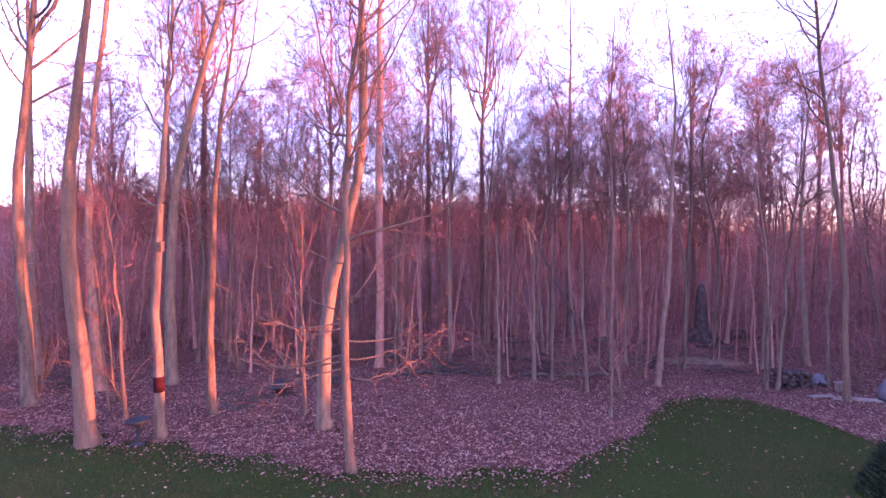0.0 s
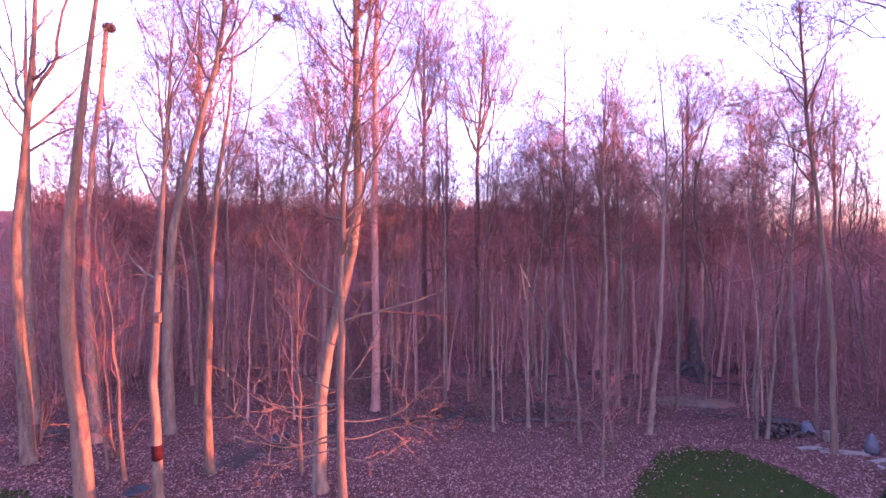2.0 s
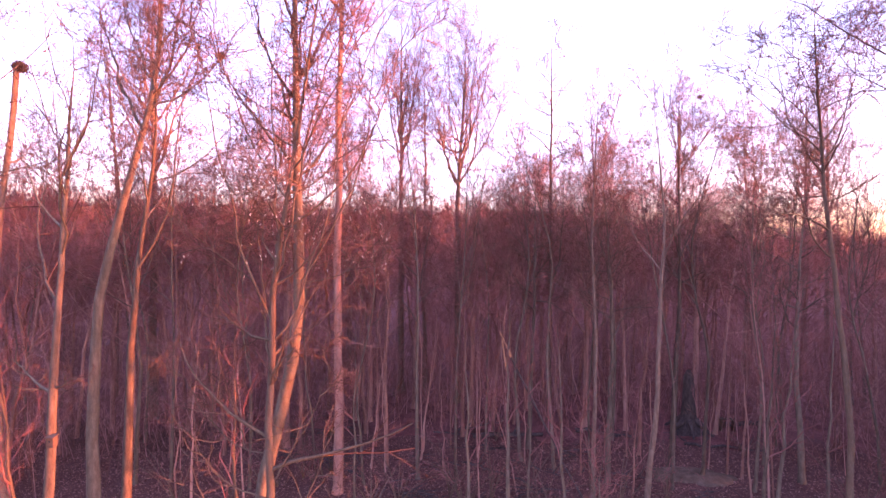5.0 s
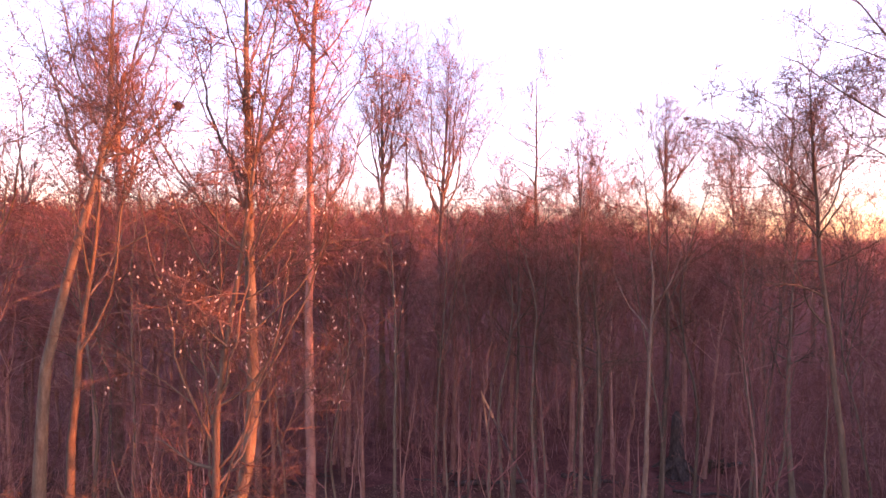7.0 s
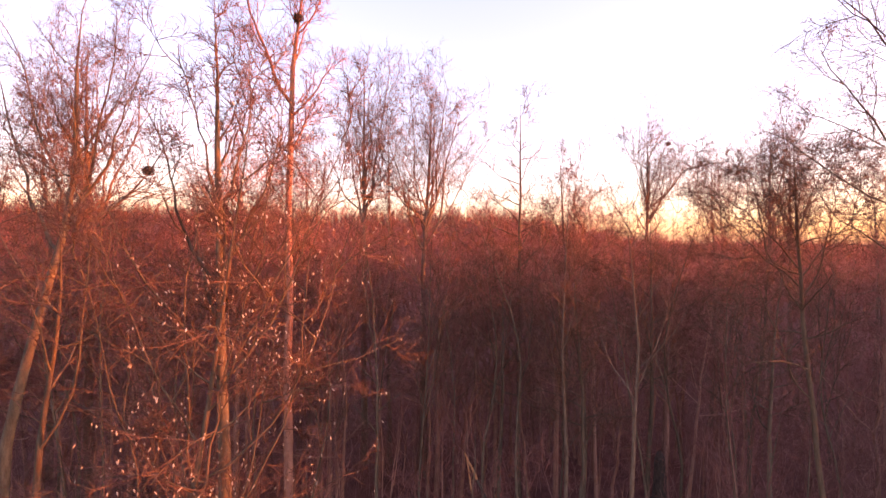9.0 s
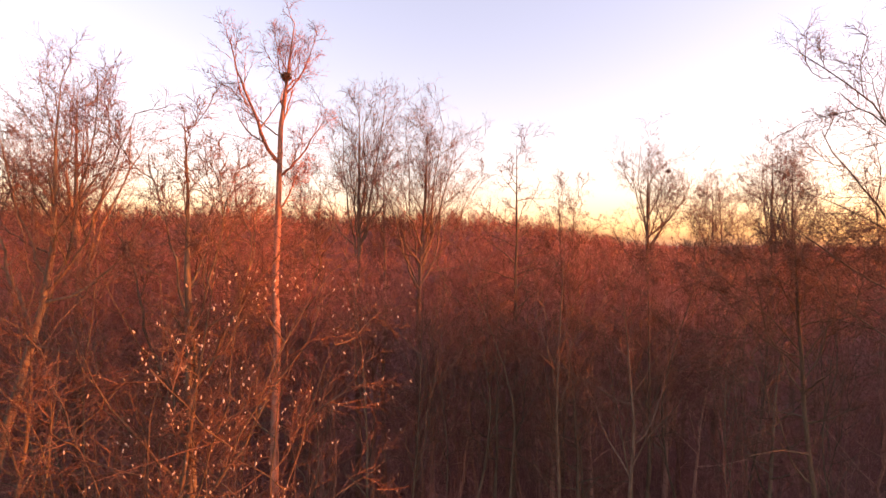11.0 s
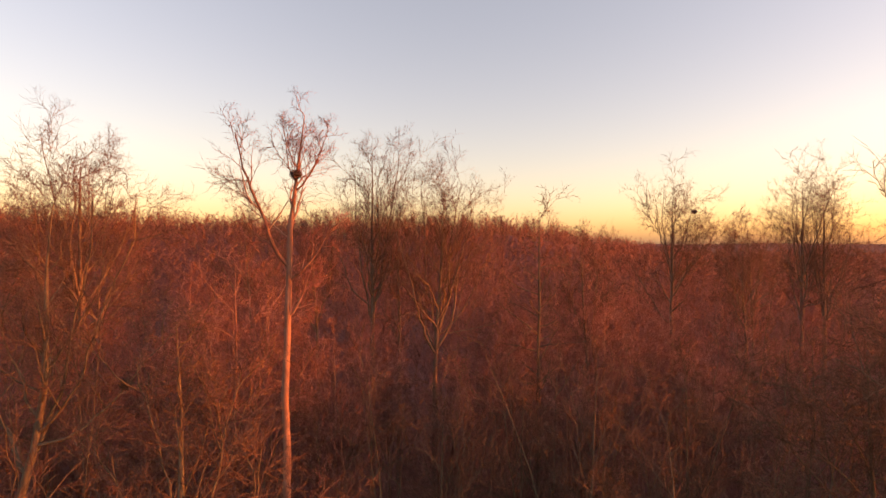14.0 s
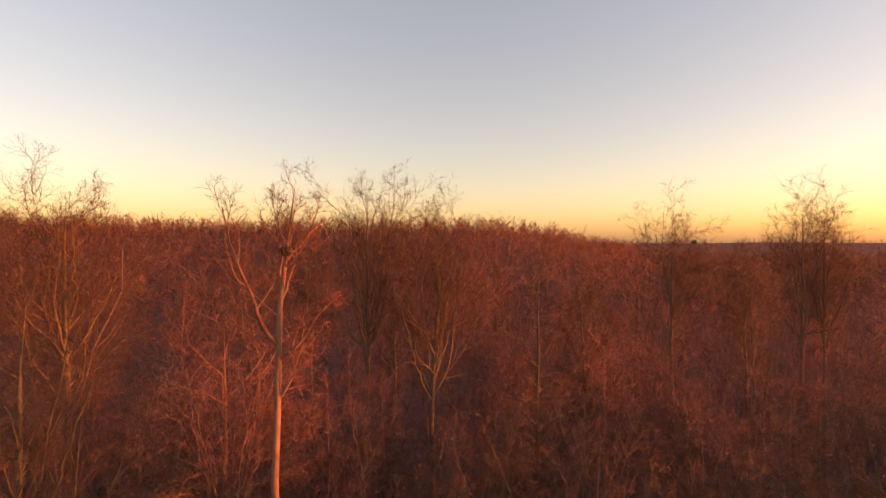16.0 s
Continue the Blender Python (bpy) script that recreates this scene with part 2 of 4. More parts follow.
def lengths(lines):
    """How long each polyline is, as a column."""
    return np.linalg.norm(np.diff(lines, axis=1), axis=2).sum(1)[:, None]


def twiggery(rng, lines, radii, counts=(6, 5, 5), least=0.006, angle=44, up=0.06, ratio=0.56):
    """Side branches, twigs and fine tips on the given limbs, as one triangle mesh, and where the tips end."""
    l2, r2 = grow(rng, lines, radii, counts[0], 0.15, 1.0, angle, ratio * lengths(lines) + 0.1, up, 4, 0.6, least * 1.8, 0.45)
    l3, r3 = grow(rng, l2, r2, counts[1], 0.12, 1.0, angle, ratio * lengths(l2) + 0.1, up, 2, 0.65, least * 1.4, 0.4)
    l4, r4 = grow(rng, l3, r3, counts[2], 0.12, 0.97, angle, ratio * lengths(l3) + 0.12, up, 2, 0.8, least, 0.3)
    return joined([split(tubes(l2, r2, 3)), spikes(l3, r3), spikes(l4, r4)]), l4[:, -1]


def stem(rng, spots, height, radius, k=14, wob=0.02, foot=1.35, taper=0.97):
    """One trunk: spots are (x, y, z) that it passes through from the ground up."""
    spots = np.array(spots, float)
    z = np.linspace(0, height, k)
    z[1] = min(z[1], 0.35)
    x = np.interp(z, spots[:, 2], spots[:, 0])
    y = np.interp(z, spots[:, 2], spots[:, 1])
    for _ in range(2):
        x[1:-1], y[1:-1] = (x[:-2] + 2 * x[1:-1] + x[2:]) / 4, (y[:-2] + 2 * y[1:-1] + y[2:]) / 4
    line = np.stack([x, y, z], -1)
    line[2:, :2] += rng.normal(size=(k - 2, 2)) * wob
    line[3:, :2] += np.cumsum(rng.normal(size=(k - 3, 2)) * wob * 0.8, 0)
    line[0, 2] = -0.15
    r = radius * (1 - taper * (z / height) ** 1.1)
    r[0] *= foot * 1.15
    r[-2:] *= 0.7, 0.2
    r[1] *= 1.08
    return line[None], r[None]


def part(name, data, parent, label=""):
    ob = new(name, data)
    ob.parent = parent
    if label:
        ob["label"] = label
    return ob


def thing(name, x, y, z, label, category, group="", kind=""):
    ob = new(name)
    ob.location = (x, y, z)
    return tagged(ob, label, category, group, kind)


# ---- ground ----
def ground_z(x, y):
    """Level near the garden, with a long wooded rise far ahead and to the left."""
    d = np.hypot(x, y)
    az = np.degrees(np.arctan2(x, np.maximum(y, 1e-3)))
    s = np.clip((d - 120) / 200, 0, 1)
    e = np.clip((28 - az) / 24, 0, 1) * (y > 0)
    far = np.clip((d - 900) / 1600, 0, 1)
    ridge = far * far * (3 - 2 * far) * (9 + 5 * np.sin(az * 0.21 + 1) + 3 * np.sin(az * 0.63))
    return 24 * s * s * (3 - 2 * s) * e * e * (3 - 2 * e) + ridge


EDGE_X = [-40, -12.2, -9.4, -7, -5.1, -2.3, 0, 2.2, 4, 5.3, 7.2, 8.6, 9.6, 10.1, 10.9, 12.5, 40]
EDGE_Y = [12.5, 11.2, 10.8, 10.5, 10.0, 9.5, 9.8, 10.3, 11.9, 14.1, 16.1, 15.8, 14.7, 13.1, 11.8, 11.2, 11.0]


def lawn_edge(x):
    return np.interp(x, EDGE_X, EDGE_Y) + 0.18 * np.sin(2.3 * x) + 0.12 * np.sin(5.1 * x + 1)


def build_ground():
    g = np.concatenate([-np.geomspace(3000, 32, 36), np.arange(-30, 30.1, 0.75), np.geomspace(32, 3000, 40)])
    h = np.concatenate([-np.geomspace(600, 20, 20), np.arange(-18, 40.1, 0.75), np.geomspace(42, 4200, 60)])
    x, y = np.meshgrid(g, h, indexing="ij")
    z = ground_z(x, y)
    near = np.exp(-((np.hypot(x, y - 12) / 40) ** 2))
    z = z - 0.05 * near
    z = z - 0.12 * np.clip((lawn_edge(x) - 0.4 - y) / 0.6, 0, 1) * (np.abs(x) < 33.5) * (y > -15.5)
    i = np.arange(len(g) - 1)[:, None] * len(h) + np.arange(len(h) - 1)
    quads = np.stack([i, i + len(h), i + len(h) + 1, i + 1], -1).reshape(-1, 4)
    me = mesh_of("ground", np.stack([x, y, z], -1).reshape(-1, 3), quads, LITTER)
    tagged(new("ground", me), "woodland floor covered in dull brown leaf litter", "ground", kind="structure")


def lawn_z(x, s, y):
    return 0.075 - 0.1 * s**14 + 0.02 * np.sin(1.7 * x) * np.sin(1.1 * y)


def floor_z(x, y):
    return 0.012 + 0.025 * np.sin(1.3 * x + 0.7 * y) + 0.02 * np.sin(2.9 * x - 1.9 * y + 1)


def build_lawn():
    g = np.arange(-34, 34.01, 0.2)
    s = np.concatenate([np.linspace(0, 0.8, 12)[:-1], np.linspace(0.8, 1, 24)])
    x = np.repeat(g[:, None], len(s), 1)
    y = -16 + s * (lawn_edge(x) + 16)
    z = lawn_z(x, s, y)
    i = np.arange(len(g) - 1)[:, None] * len(s) + np.arange(len(s) - 1)
    quads = np.stack([i, i + len(s), i + len(s) + 1, i + 1], -1).reshape(-1, 4)
    me = mesh_of("lawn", np.stack([x, y, z], -1).reshape(-1, 3), quads, TURF)
    tagged(new("lawn", me), "dark green mown lawn with scattered fallen leaves", "lawn", kind="structure")


def build_clearing():
    """The leaf-covered floor between lawn and thicket."""
    g = np.arange(-26, 22.01, 0.2)
    s = np.linspace(0, 1, 60)
    x = np.repeat(g[:, None], len(s), 1)
    y0 = lawn_edge(x) - 0.35
    y = y0 + s * (25 + 0.8 * np.sin(0.9 * x) + 0.5 * np.sin(2.3 * x) - y0)
    z = floor_z(x, y)
    rim = np.minimum(np.minimum(s, 1 - s) * 12, np.minimum(x + 26, 22 - x) * 0.5)
    z = np.where(rim < 1, z * rim - 0.08 * (1 - rim), z)
    i = np.arange(len(g) - 1)[:, None] * len(s) + np.arange(len(s) - 1)
    quads = np.stack([i, i + len(s), i + len(s) + 1, i + 1], -1).reshape(-1, 4)
    me = mesh_of("clearing_floor", np.stack([x, y, z], -1).reshape(-1, 3), quads, CARPET)
    tagged(new("clearing_floor", me), "clearing floor matted with pinkish brown dead leaves", "ground", kind="structure")


build_ground()
build_lawn()
build_clearing()


# ---- trees ----
def tree(name, x, y, height, radius, label, bends=(), forks=(), bark=BARK, crown_from=0.4, limbs=12, reach=0.28, twigs=(6, 5, 4), angle=46,
         up=0.28, seed=1, category="tree", group="", twig_least=0.0045, pods=0, fork_limbs=0, fork_reach=0.42, shorten=0.5, bare_below=0, band=None, taper=0.95, fine=TWIG_BROWN):
    """A bare tree: a trunk that passes through bends (dx, dy, z), forks (from z, dx, dy, to z, thickness), limbs as parts, and twigs."""
    rng = np.random.default_rng(seed)
    ob = thing(name, x, y, 0, label, category, group)
    line, rad = stem(rng, [(0, 0, 0), *bends], height, radius, taper=taper)
    part("trunk", mesh_of("trunk", *tubes(line, rad, 9), bark), ob)
    if band:
        zs = np.array([band[0] - band[1], band[0] - band[1] + 0.01, band[0] + band[1] - 0.01, band[0] + band[1]])
        ring = np.stack([np.interp(zs, line[0, :, 2], line[0, :, c]) for c in range(3)], -1)
        wide = np.interp(zs, line[0, :, 2], rad[0]) + [0.001, 0.008, 0.008, 0.001]
        part("band", mesh_of("band", *tubes(ring[None], wide[None], 16), CLOTH), ob, "maroon band wrapped round the trunk")
    lines, radii = [line], [rad]
    for z0, dx, dy, z1, thick, *level in forks:
        s = np.linspace(0, 1, 14)
        f = np.array([np.interp(z0, line[0, :, 2], line[0, :, c]) for c in range(3)])
        r0 = np.interp(z0, line[0, :, 2], rad[0]) * thick
        b = f + np.stack([dx * s**0.88, dy * s**0.88, (z1 - z0) * s ** (level[0] if level else 1.22)], -1)
        b[:, 2] -= 0.1 * max(0, math.hypot(dx, dy) - abs(z1 - z0)) * np.sin(np.pi * s)
        sway = 0.03 * (abs(dx) + abs(dy) + abs(z1 - z0))
        b += sway * s[:, None] * np.sin(s[:, None] * rng.uniform(3, 6, 3) + rng.uniform(0, 6, 3)) * rng.uniform(0.3, 1, 3)
        b[2:] += np.cumsum(rng.normal(size=(12, 3)), 0) * 0.009 * math.dist(b[0], b[-1])
        r = r0 * (1 - 0.8 * s)
        part("limb", mesh_of("limb", *tubes(b[None], r[None], 7), bark), ob)
        lines.append(b[None])
        radii.append(r[None])
    all1, rad1 = [], []
    for i, (a, r) in enumerate(zip(lines, radii)):
        t0 = crown_from if i == 0 else 0.2
        n = limbs if i == 0 else fork_limbs or max(4, limbs // 2)
        long = reach * height if i == 0 else fork_reach * float(lengths(a)[0, 0]) + 0.3
        b, q = grow(rng, a, r, n, t0, 1.0, angle, long, 0.3 * up, 7, 0.55, 0.012, shorten, 0.15)
        all1.append(b)
        rad1.append(q)
    l1, r1 = np.concatenate(all1), np.concatenate(rad1)
    for b, q in zip(l1, r1):
        part("limb", mesh_of("limb", *tubes(b[None], q[None], 5), bark), ob)
    high = l1[:, -1, 2] > bare_below
    crown, tips = twiggery(rng, l1[high], r1[high], twigs, twig_least)
    if not high.all():
        crown = joined([crown, twiggery(rng, l1[~high], r1[~high], (2, 2, 2), twig_least)[0]])
    part("crown", mesh_of("crown", *crown, fine), ob, "fine bare reddish brown twigs")
    if pods:
        tips = tips[(tips[:, 2] > 8.6) & (tips[:, 2] < 14.7) & (tips[:, 0] > 0.28 * (tips[:, 2] - 14.2))]
        tips = tips[rng.permutation(len(tips))[:pods]]
        way = np.stack([rng.normal(size=len(tips)) * 0.4, rng.normal(size=len(tips)) * 0.4, 1 + 0 * tips[:, 0]], -1) * 0.042
        lines = tips[:, None] + way[:, None] * np.linspace(0, 1, 4)[None, :, None]
        size = rng.uniform(0.7, 1.3, len(tips))[:, None] * np.array([[0.004, 0.0105, 0.009, 0.002]])
        part("seed_pod", mesh_of("seed_pod", *tubes(lines, size, 5), POD), ob, "pale dry seed pods on the twig tips")["kind"] = "stuff"
    return ob


tall = "bare trees of the garden's edge"
tree("tree", -9.51, 10.32, 15.5, 0.23, "tall bare tree with smooth sunlit trunk at the lawn's edge", [(-0.5, 0, 3.5), (-0.5, 0, 7), (0, 0, 11), (0.7, 0, 15.5)], bark=BARK_SMOOTH, crown_from=0.85, limbs=6, reach=0.12, seed=11, group=tall)
tree("tree", -13.8, 12.9, 19, 0.2, "bare grey tree forking high over the leaf litter", [(-0.5, 0, 5), (-0.3, 0, 9), (0.3, 0, 11.8)], [(11.3, 1.6, 0, 18, 0.7), (11.0, -1.4, 0.5, 17, 0.5)], crown_from=0.5, limbs=8, reach=0.16, seed=12, group=tall)
tree("tree", -16.8, 16.1, 18, 0.22, "bare tree with orange sunlit trunk behind the others", [(-0.5, 0, 5), (-0.4, 0, 8)], crown_from=0.55, limbs=9, reach=0.16, seed=13, group=tall)
tree("tree", -8.03, 10.9, 14, 0.13, "slender grey tree with one crooked low limb", [(-0.15, 0, 4), (0, 0, 6.2), (0.1, 0, 8.5), (0.45, 0, 11.4)], [(6.0, -0.95, 0.1, 6.7, 0.5), (6.1, 0.5, -0.1, 6.35, 0.4)], crown_from=0.55, limbs=9, bare_below=7.6, seed=14, group=tall, band=(1.4, 0.2))
tree("tree", -10.96, 15.56, 19.4, 0.2, "dark bare tree leaning under a wide open crown", [(-0.1, 0, 5), (0, 0, 7), (0.7, 0, 9.8), (1.9, 0, 13.2), (2.2, 0, 15.5), (2.4, 0, 19.4)], [(13.5, 3.4, 0, 16.0, 0.5), (12.8, -2.3, 0.3, 17.8, 0.6), (13.2, 1.4, 0.5, 19.6, 0.6), (14.2, -1.5, -0.4, 19.2, 0.5), (13.8, 2.4, -0.4, 18.2, 0.5), (14.8, -2.6, 0.2, 17.0, 0.4)], crown_from=0.7, limbs=10, reach=0.12, fork_limbs=6, twigs=(6, 5, 4), seed=15, group=tall, taper=0.85)
tree("tree", -7.68, 12.73, 14.2, 0.14, "bare tree with a curving dark trunk", [(-0.2, 0, 2.2), (0, 0, 5.6), (0.15, 0, 8.1), (0.25, 0, 9.4), (0.85, 0, 12.2), (0.6, 0, 14.2)], crown_from=0.6, limbs=9, seed=16, group=tall)
tree("tree", -4.0, 12.0, 17.3, 0.19, "bare tree with a crooked trunk and a narrow top", [(-0.25, 0, 2.4), (-0.2, 0, 3.3), (0.35, -0.2, 4.4), (0.95, -0.5, 5.6), (1.3, -0.7, 6.6), (1.5, -0.85, 7.6), (1.45, -1.0, 9), (1.36, -1.05, 11.4), (1.36, -1.1, 17.3)], [(12.2, -1.2, 0.1, 15.2, 0.5), (12.5, 1.1, -0.2, 15.4, 0.5), (13.4, -0.9, 0.3, 16.6, 0.5), (13.7, 1.0, 0.2, 16.5, 0.45), (10.6, 1.9, 0.3, 13.6, 0.4), (10.9, -1.8, -0.2, 13.6, 0.4)], crown_from=0.66, limbs=10, reach=0.08, angle=38, up=0.4, seed=17, group=tall, taper=0.9)
tree("tree", -2.5, 9.53, 15.4, 0.1, "slender bare tree with low sunlit branches and dry seed pods", [(-0.25, 0, 2.4), (-0.15, 0, 5.5), (-0.2, 0, 8), (0.15, 0, 10), (1.1, -0.2, 15.4)], [(2.6, -2.7, 0.2, 2.6, 0.3, 2.4), (2.3, -2.0, -0.4, 2.2, 0.24, 2.4), (2.45, -3.1, 0.6, 3.0, 0.28, 2.2), (2.1, 1.5, -0.2, 2.9, 0.26, 2.0), (2.5, 2.2, 0.5, 3.3, 0.26, 1.8),
    (3.3, -2.9, -0.2, 4.4, 0.28, 2.0), (3.6, -2.2, 0.7, 4.6, 0.24, 1.8), (3.2, -1.6, -0.8, 3.6, 0.2, 2.0), (2.9, 2.3, 0.3, 4.0, 0.28, 1.7), (3.7, 1.5, 0.2, 6.2, 0.26), (4.6, -1.8, 0, 5.9, 0.26, 1.6), (4.9, 1.3, -0.3, 7.0, 0.24), (5.4, -1.9, 0.3, 6.8, 0.22, 1.5), (3.9, 2.0, -0.6, 5.0, 0.2, 1.8),
    (6.6, 1.3, -0.2, 11.6, 0.4), (7.0, -0.6, 0.2, 11.4, 0.4), (7.4, 2.2, 0.3, 13.4, 0.5), (7.8, -1.0, -0.3, 13.0, 0.5), (8.6, 1.6, -0.5, 14.6, 0.5), (8.9, -0.4, 0.5, 14.4, 0.5), (9.4, 2.6, 0.1, 13.8, 0.5), (10.0, -1.6, 0, 13.8, 0.5), (10.5, 1.9, -0.4, 15.0, 0.5)], bark=BARK_SMOOTH, crown_from=0.3, limbs=16, reach=0.14, angle=60, up=0.3, twigs=(6, 5, 4), seed=18, group=tall, pods=700, fork_limbs=5, fork_reach=0.3, bare_below=6.5)
tree("tree", 6.36, 16.87, 14.5, 0.1, "slender pale leaning tree at the clearing's edge", [(0.47, 0, 3.7), (0.57, 0, 7.7), (0.75, 0, 10.7), (0.4, 0, 13)], bark=BARK_PALE, crown_from=0.55, limbs=10, reach=0.2, seed=19, group=tall)
tree("tree", 11.9, 15.72, 15.7, 0.098, "bare tree with a flat tangled dark crown beside the woodpile", [(0.05, 0, 1.6), (-0.18, 0, 3.6), (-0.22, 0, 5.4), (-0.5, 0, 7.4), (-1.0, 0, 10.9), (-1.5, -0.3, 15.7)], [(11.2, -1.2, 0.1, 15.3, 0.55), (11.5, 1.0, 0.2, 15.4, 0.55), (11.8, -2.3, 0.3, 14.5, 0.5, 0.9), (12.1, 2.0, -0.2, 14.7, 0.5, 0.9), (8.8, -1.9, -0.3, 12.4, 0.5), (12.3, -2.9, 0.0, 15.3, 0.45, 0.85), (12.7, -0.3, -0.5, 15.8, 0.5), (12.9, -1.9, -0.4, 15.3, 0.4, 0.6), (13.2, 1.6, 0.4, 15.5, 0.4, 0.6)], crown_from=0.6, limbs=12, reach=0.14, angle=58, up=0.05, fork_limbs=7, fork_reach=0.36, twigs=(5, 4, 3), bark=BARK_SMOOTH, seed=20, group=tall, taper=0.72, twig_least=0.0055)
tree("tree", 15.8, 13.6, 22, 0.24, "tall bare tree reaching long limbs over the lawn", [(0, 0, 10)], [(12.4, -5.9, 1.3, 15.6, 0.42, 0.75), (13.2, -5.4, 0.9, 17.4, 0.45), (14.4, -6.4, 0.4, 19.4, 0.45, 0.9), (15.0, -6.6, -0.4, 18.4, 0.42, 0.8), (11.2, -5.4, 0.6, 13.8, 0.34, 0.6), (16, -5.0, -1.0, 20.6, 0.4), (13.8, -5.2, 1.6, 16.4, 0.36, 0.7)], fork_reach=0.28, crown_from=0.6, limbs=12, reach=0.2, angle=50, up=0.2, fork_limbs=8, twigs=(6, 5, 4), seed=30, group=tall)
tree("tree", -4.05, 18.6, 22.3, 0.175, "tall pale tree forking high with a nest in it", [(0.12, 0, 4), (-0.06, 0, 8), (0.14, 0, 12), (0.0, 0, 15), (0.1, 0, 16.8), (0.12, 0, 18.6), (0.3, 0, 20.3), (0.7, 0, 22.3)], [(17.7, -1.5, -0.2, 22.0, 0.85), (17.3, 1.5, -0.2, 19.2, 0.55), (16.2, 0.85, -0.1, 17.8, 0.45), (18.6, -1.7, 0.2, 20.5, 0.35), (20.0, 1.1, -0.2, 21.8, 0.6), (20.3, -0.5, 0.2, 22.1, 0.5)], bark=BARK_GREY, crown_from=0.84, limbs=8, reach=0.06, angle=42, up=0.3, fork_limbs=9, fork_reach=0.3, twigs=(4, 4, 3), twig_least=0.005, seed=21, group=tall, taper=0.66, fine=TWIG)


def leaders(low, top, wide, count, seed):
    """Several strong limbs that spread from the trunk into a rounded crown."""
    pick = random.Random(seed)
    out = []
    steps = [math.sqrt((n + 0.6) / count) for n in range(count)]
    pick.shuffle(steps)
    for n, far in enumerate(steps):
        a = 2 * math.pi * n / count + pick.uniform(-0.4, 0.4)
        z0 = low + (top - low) * pick.uniform(-0.1, 0.3)
        z1 = top - (top - low) * 0.58 * far**2.4 * pick.uniform(0.75, 1.1)
        out.append((z0, wide * far * math.cos(a), 0.7 * wide * far * math.sin(a), max(z1, z0 + 1.2), pick.uniform(0.45, 0.75)))
    return out


crowned = dict(limbs=12, fork_limbs=6, twigs=(6, 5, 4), fork_reach=0.46, angle=46, up=0.3, shorten=0.5, group=tall, taper=0.85, bark=BARK_PALE)
tree("tree", -16.0, 25.6, 22.6, 0.24, "tall bare tree with a full rounded crown", [(0, 0, 12)], leaders(13.6, 23.2, 2.9, 9, 1), crown_from=0.62, reach=0.16, twig_least=0.006, seed=22, **crowned)
tree("tree", -3.6, 31, 23.2, 0.22, "tall bare tree with a rounded twiggy crown", [(0, 0, 14)], leaders(13.8, 23.8, 3.2, 9, 2), crown_from=0.65, reach=0.16, twig_least=0.006, seed=23, **crowned)
tree("tree", -2.1, 30.8, 20.2, 0.16, "tall slim bare tree standing among others", [(0, 0, 14)], (), crown_from=0.6, reach=0.09, twig_least=0.006, seed=24, **crowned)
tree("tree", 0.0, 29.5, 21.2, 0.22, "bare tree with several ascending stems", [(0, 0, 12), (0.5, 0, 20.4)], leaders(13.2, 22.3, 3.0, 9, 4) + [(13.6, 3.3, -0.2, 18.2, 0.42)], crown_from=0.6, reach=0.16, twig_least=0.006, seed=25, **crowned)
tree("tree", 4.95, 27, 20.0, 0.14, "slim bare pole tree with short ragged branches", [(0, 0, 14)], crown_from=0.5, limbs=30, reach=0.13, angle=62, up=0.1, twigs=(4, 4, 3), shorten=0.55, seed=26, group=tall, taper=0.8, twig_least=0.007)
tree("tree", 5.3, 18.9, 15.0, 0.085, "slim bare tree with a few crooked upright branches", [(0.1, 0, 5), (-0.1, 0, 10), (0.1, 0, 15)], [(9.4, 0.9, 0.2, 14.2, 0.6), (10.2, -0.8, -0.2, 14.0, 0.55), (11.4, 0.5, -0.3, 14.8, 0.5)], crown_from=0.55, limbs=9, reach=0.09, twigs=(4, 4, 3), bark=BARK_PALE, seed=46, group=tall, taper=0.8, twig_least=0.006)
tree("tree", 17.0, 40.3, 21.8, 0.24, "tall bare tree with an open crown", [(0, 0, 12)], leaders(13.4, 22.6, 3.7, 8, 5) + [(15.5, 1.5, -0.4, 21.4, 0.55)], crown_from=0.6, reach=0.16, twig_least=0.0065, seed=27, **crowned)
tree("tree", 29.5, 45, 23.4, 0.24, "tall bare tree with narrow upright branches", [(0, 0, 12)], leaders(12.6, 23.8, 2.8, 8, 6), crown_from=0.55, reach=0.16, twig_least=0.0065, seed=28, **crowned)
tree("tree", 31.7, 45.5, 23, 0.22, "tall bare tree beside another of its height", [(0, 0, 12)], leaders(12.6, 23.4, 2.8, 8, 7), crown_from=0.55, reach=0.16, twig_least=0.0065, seed=29, **crowned)
# paler twigs than other crowns: sunlight on these domes put into the colour
canopy = dict(limbs=14, fork_limbs=7, twigs=(5, 5, 4), fork_reach=0.46, angle=46, up=0.25, shorten=0.5, group=tall, taper=0.85, bark=BARK_GREY, fine=STEMS)
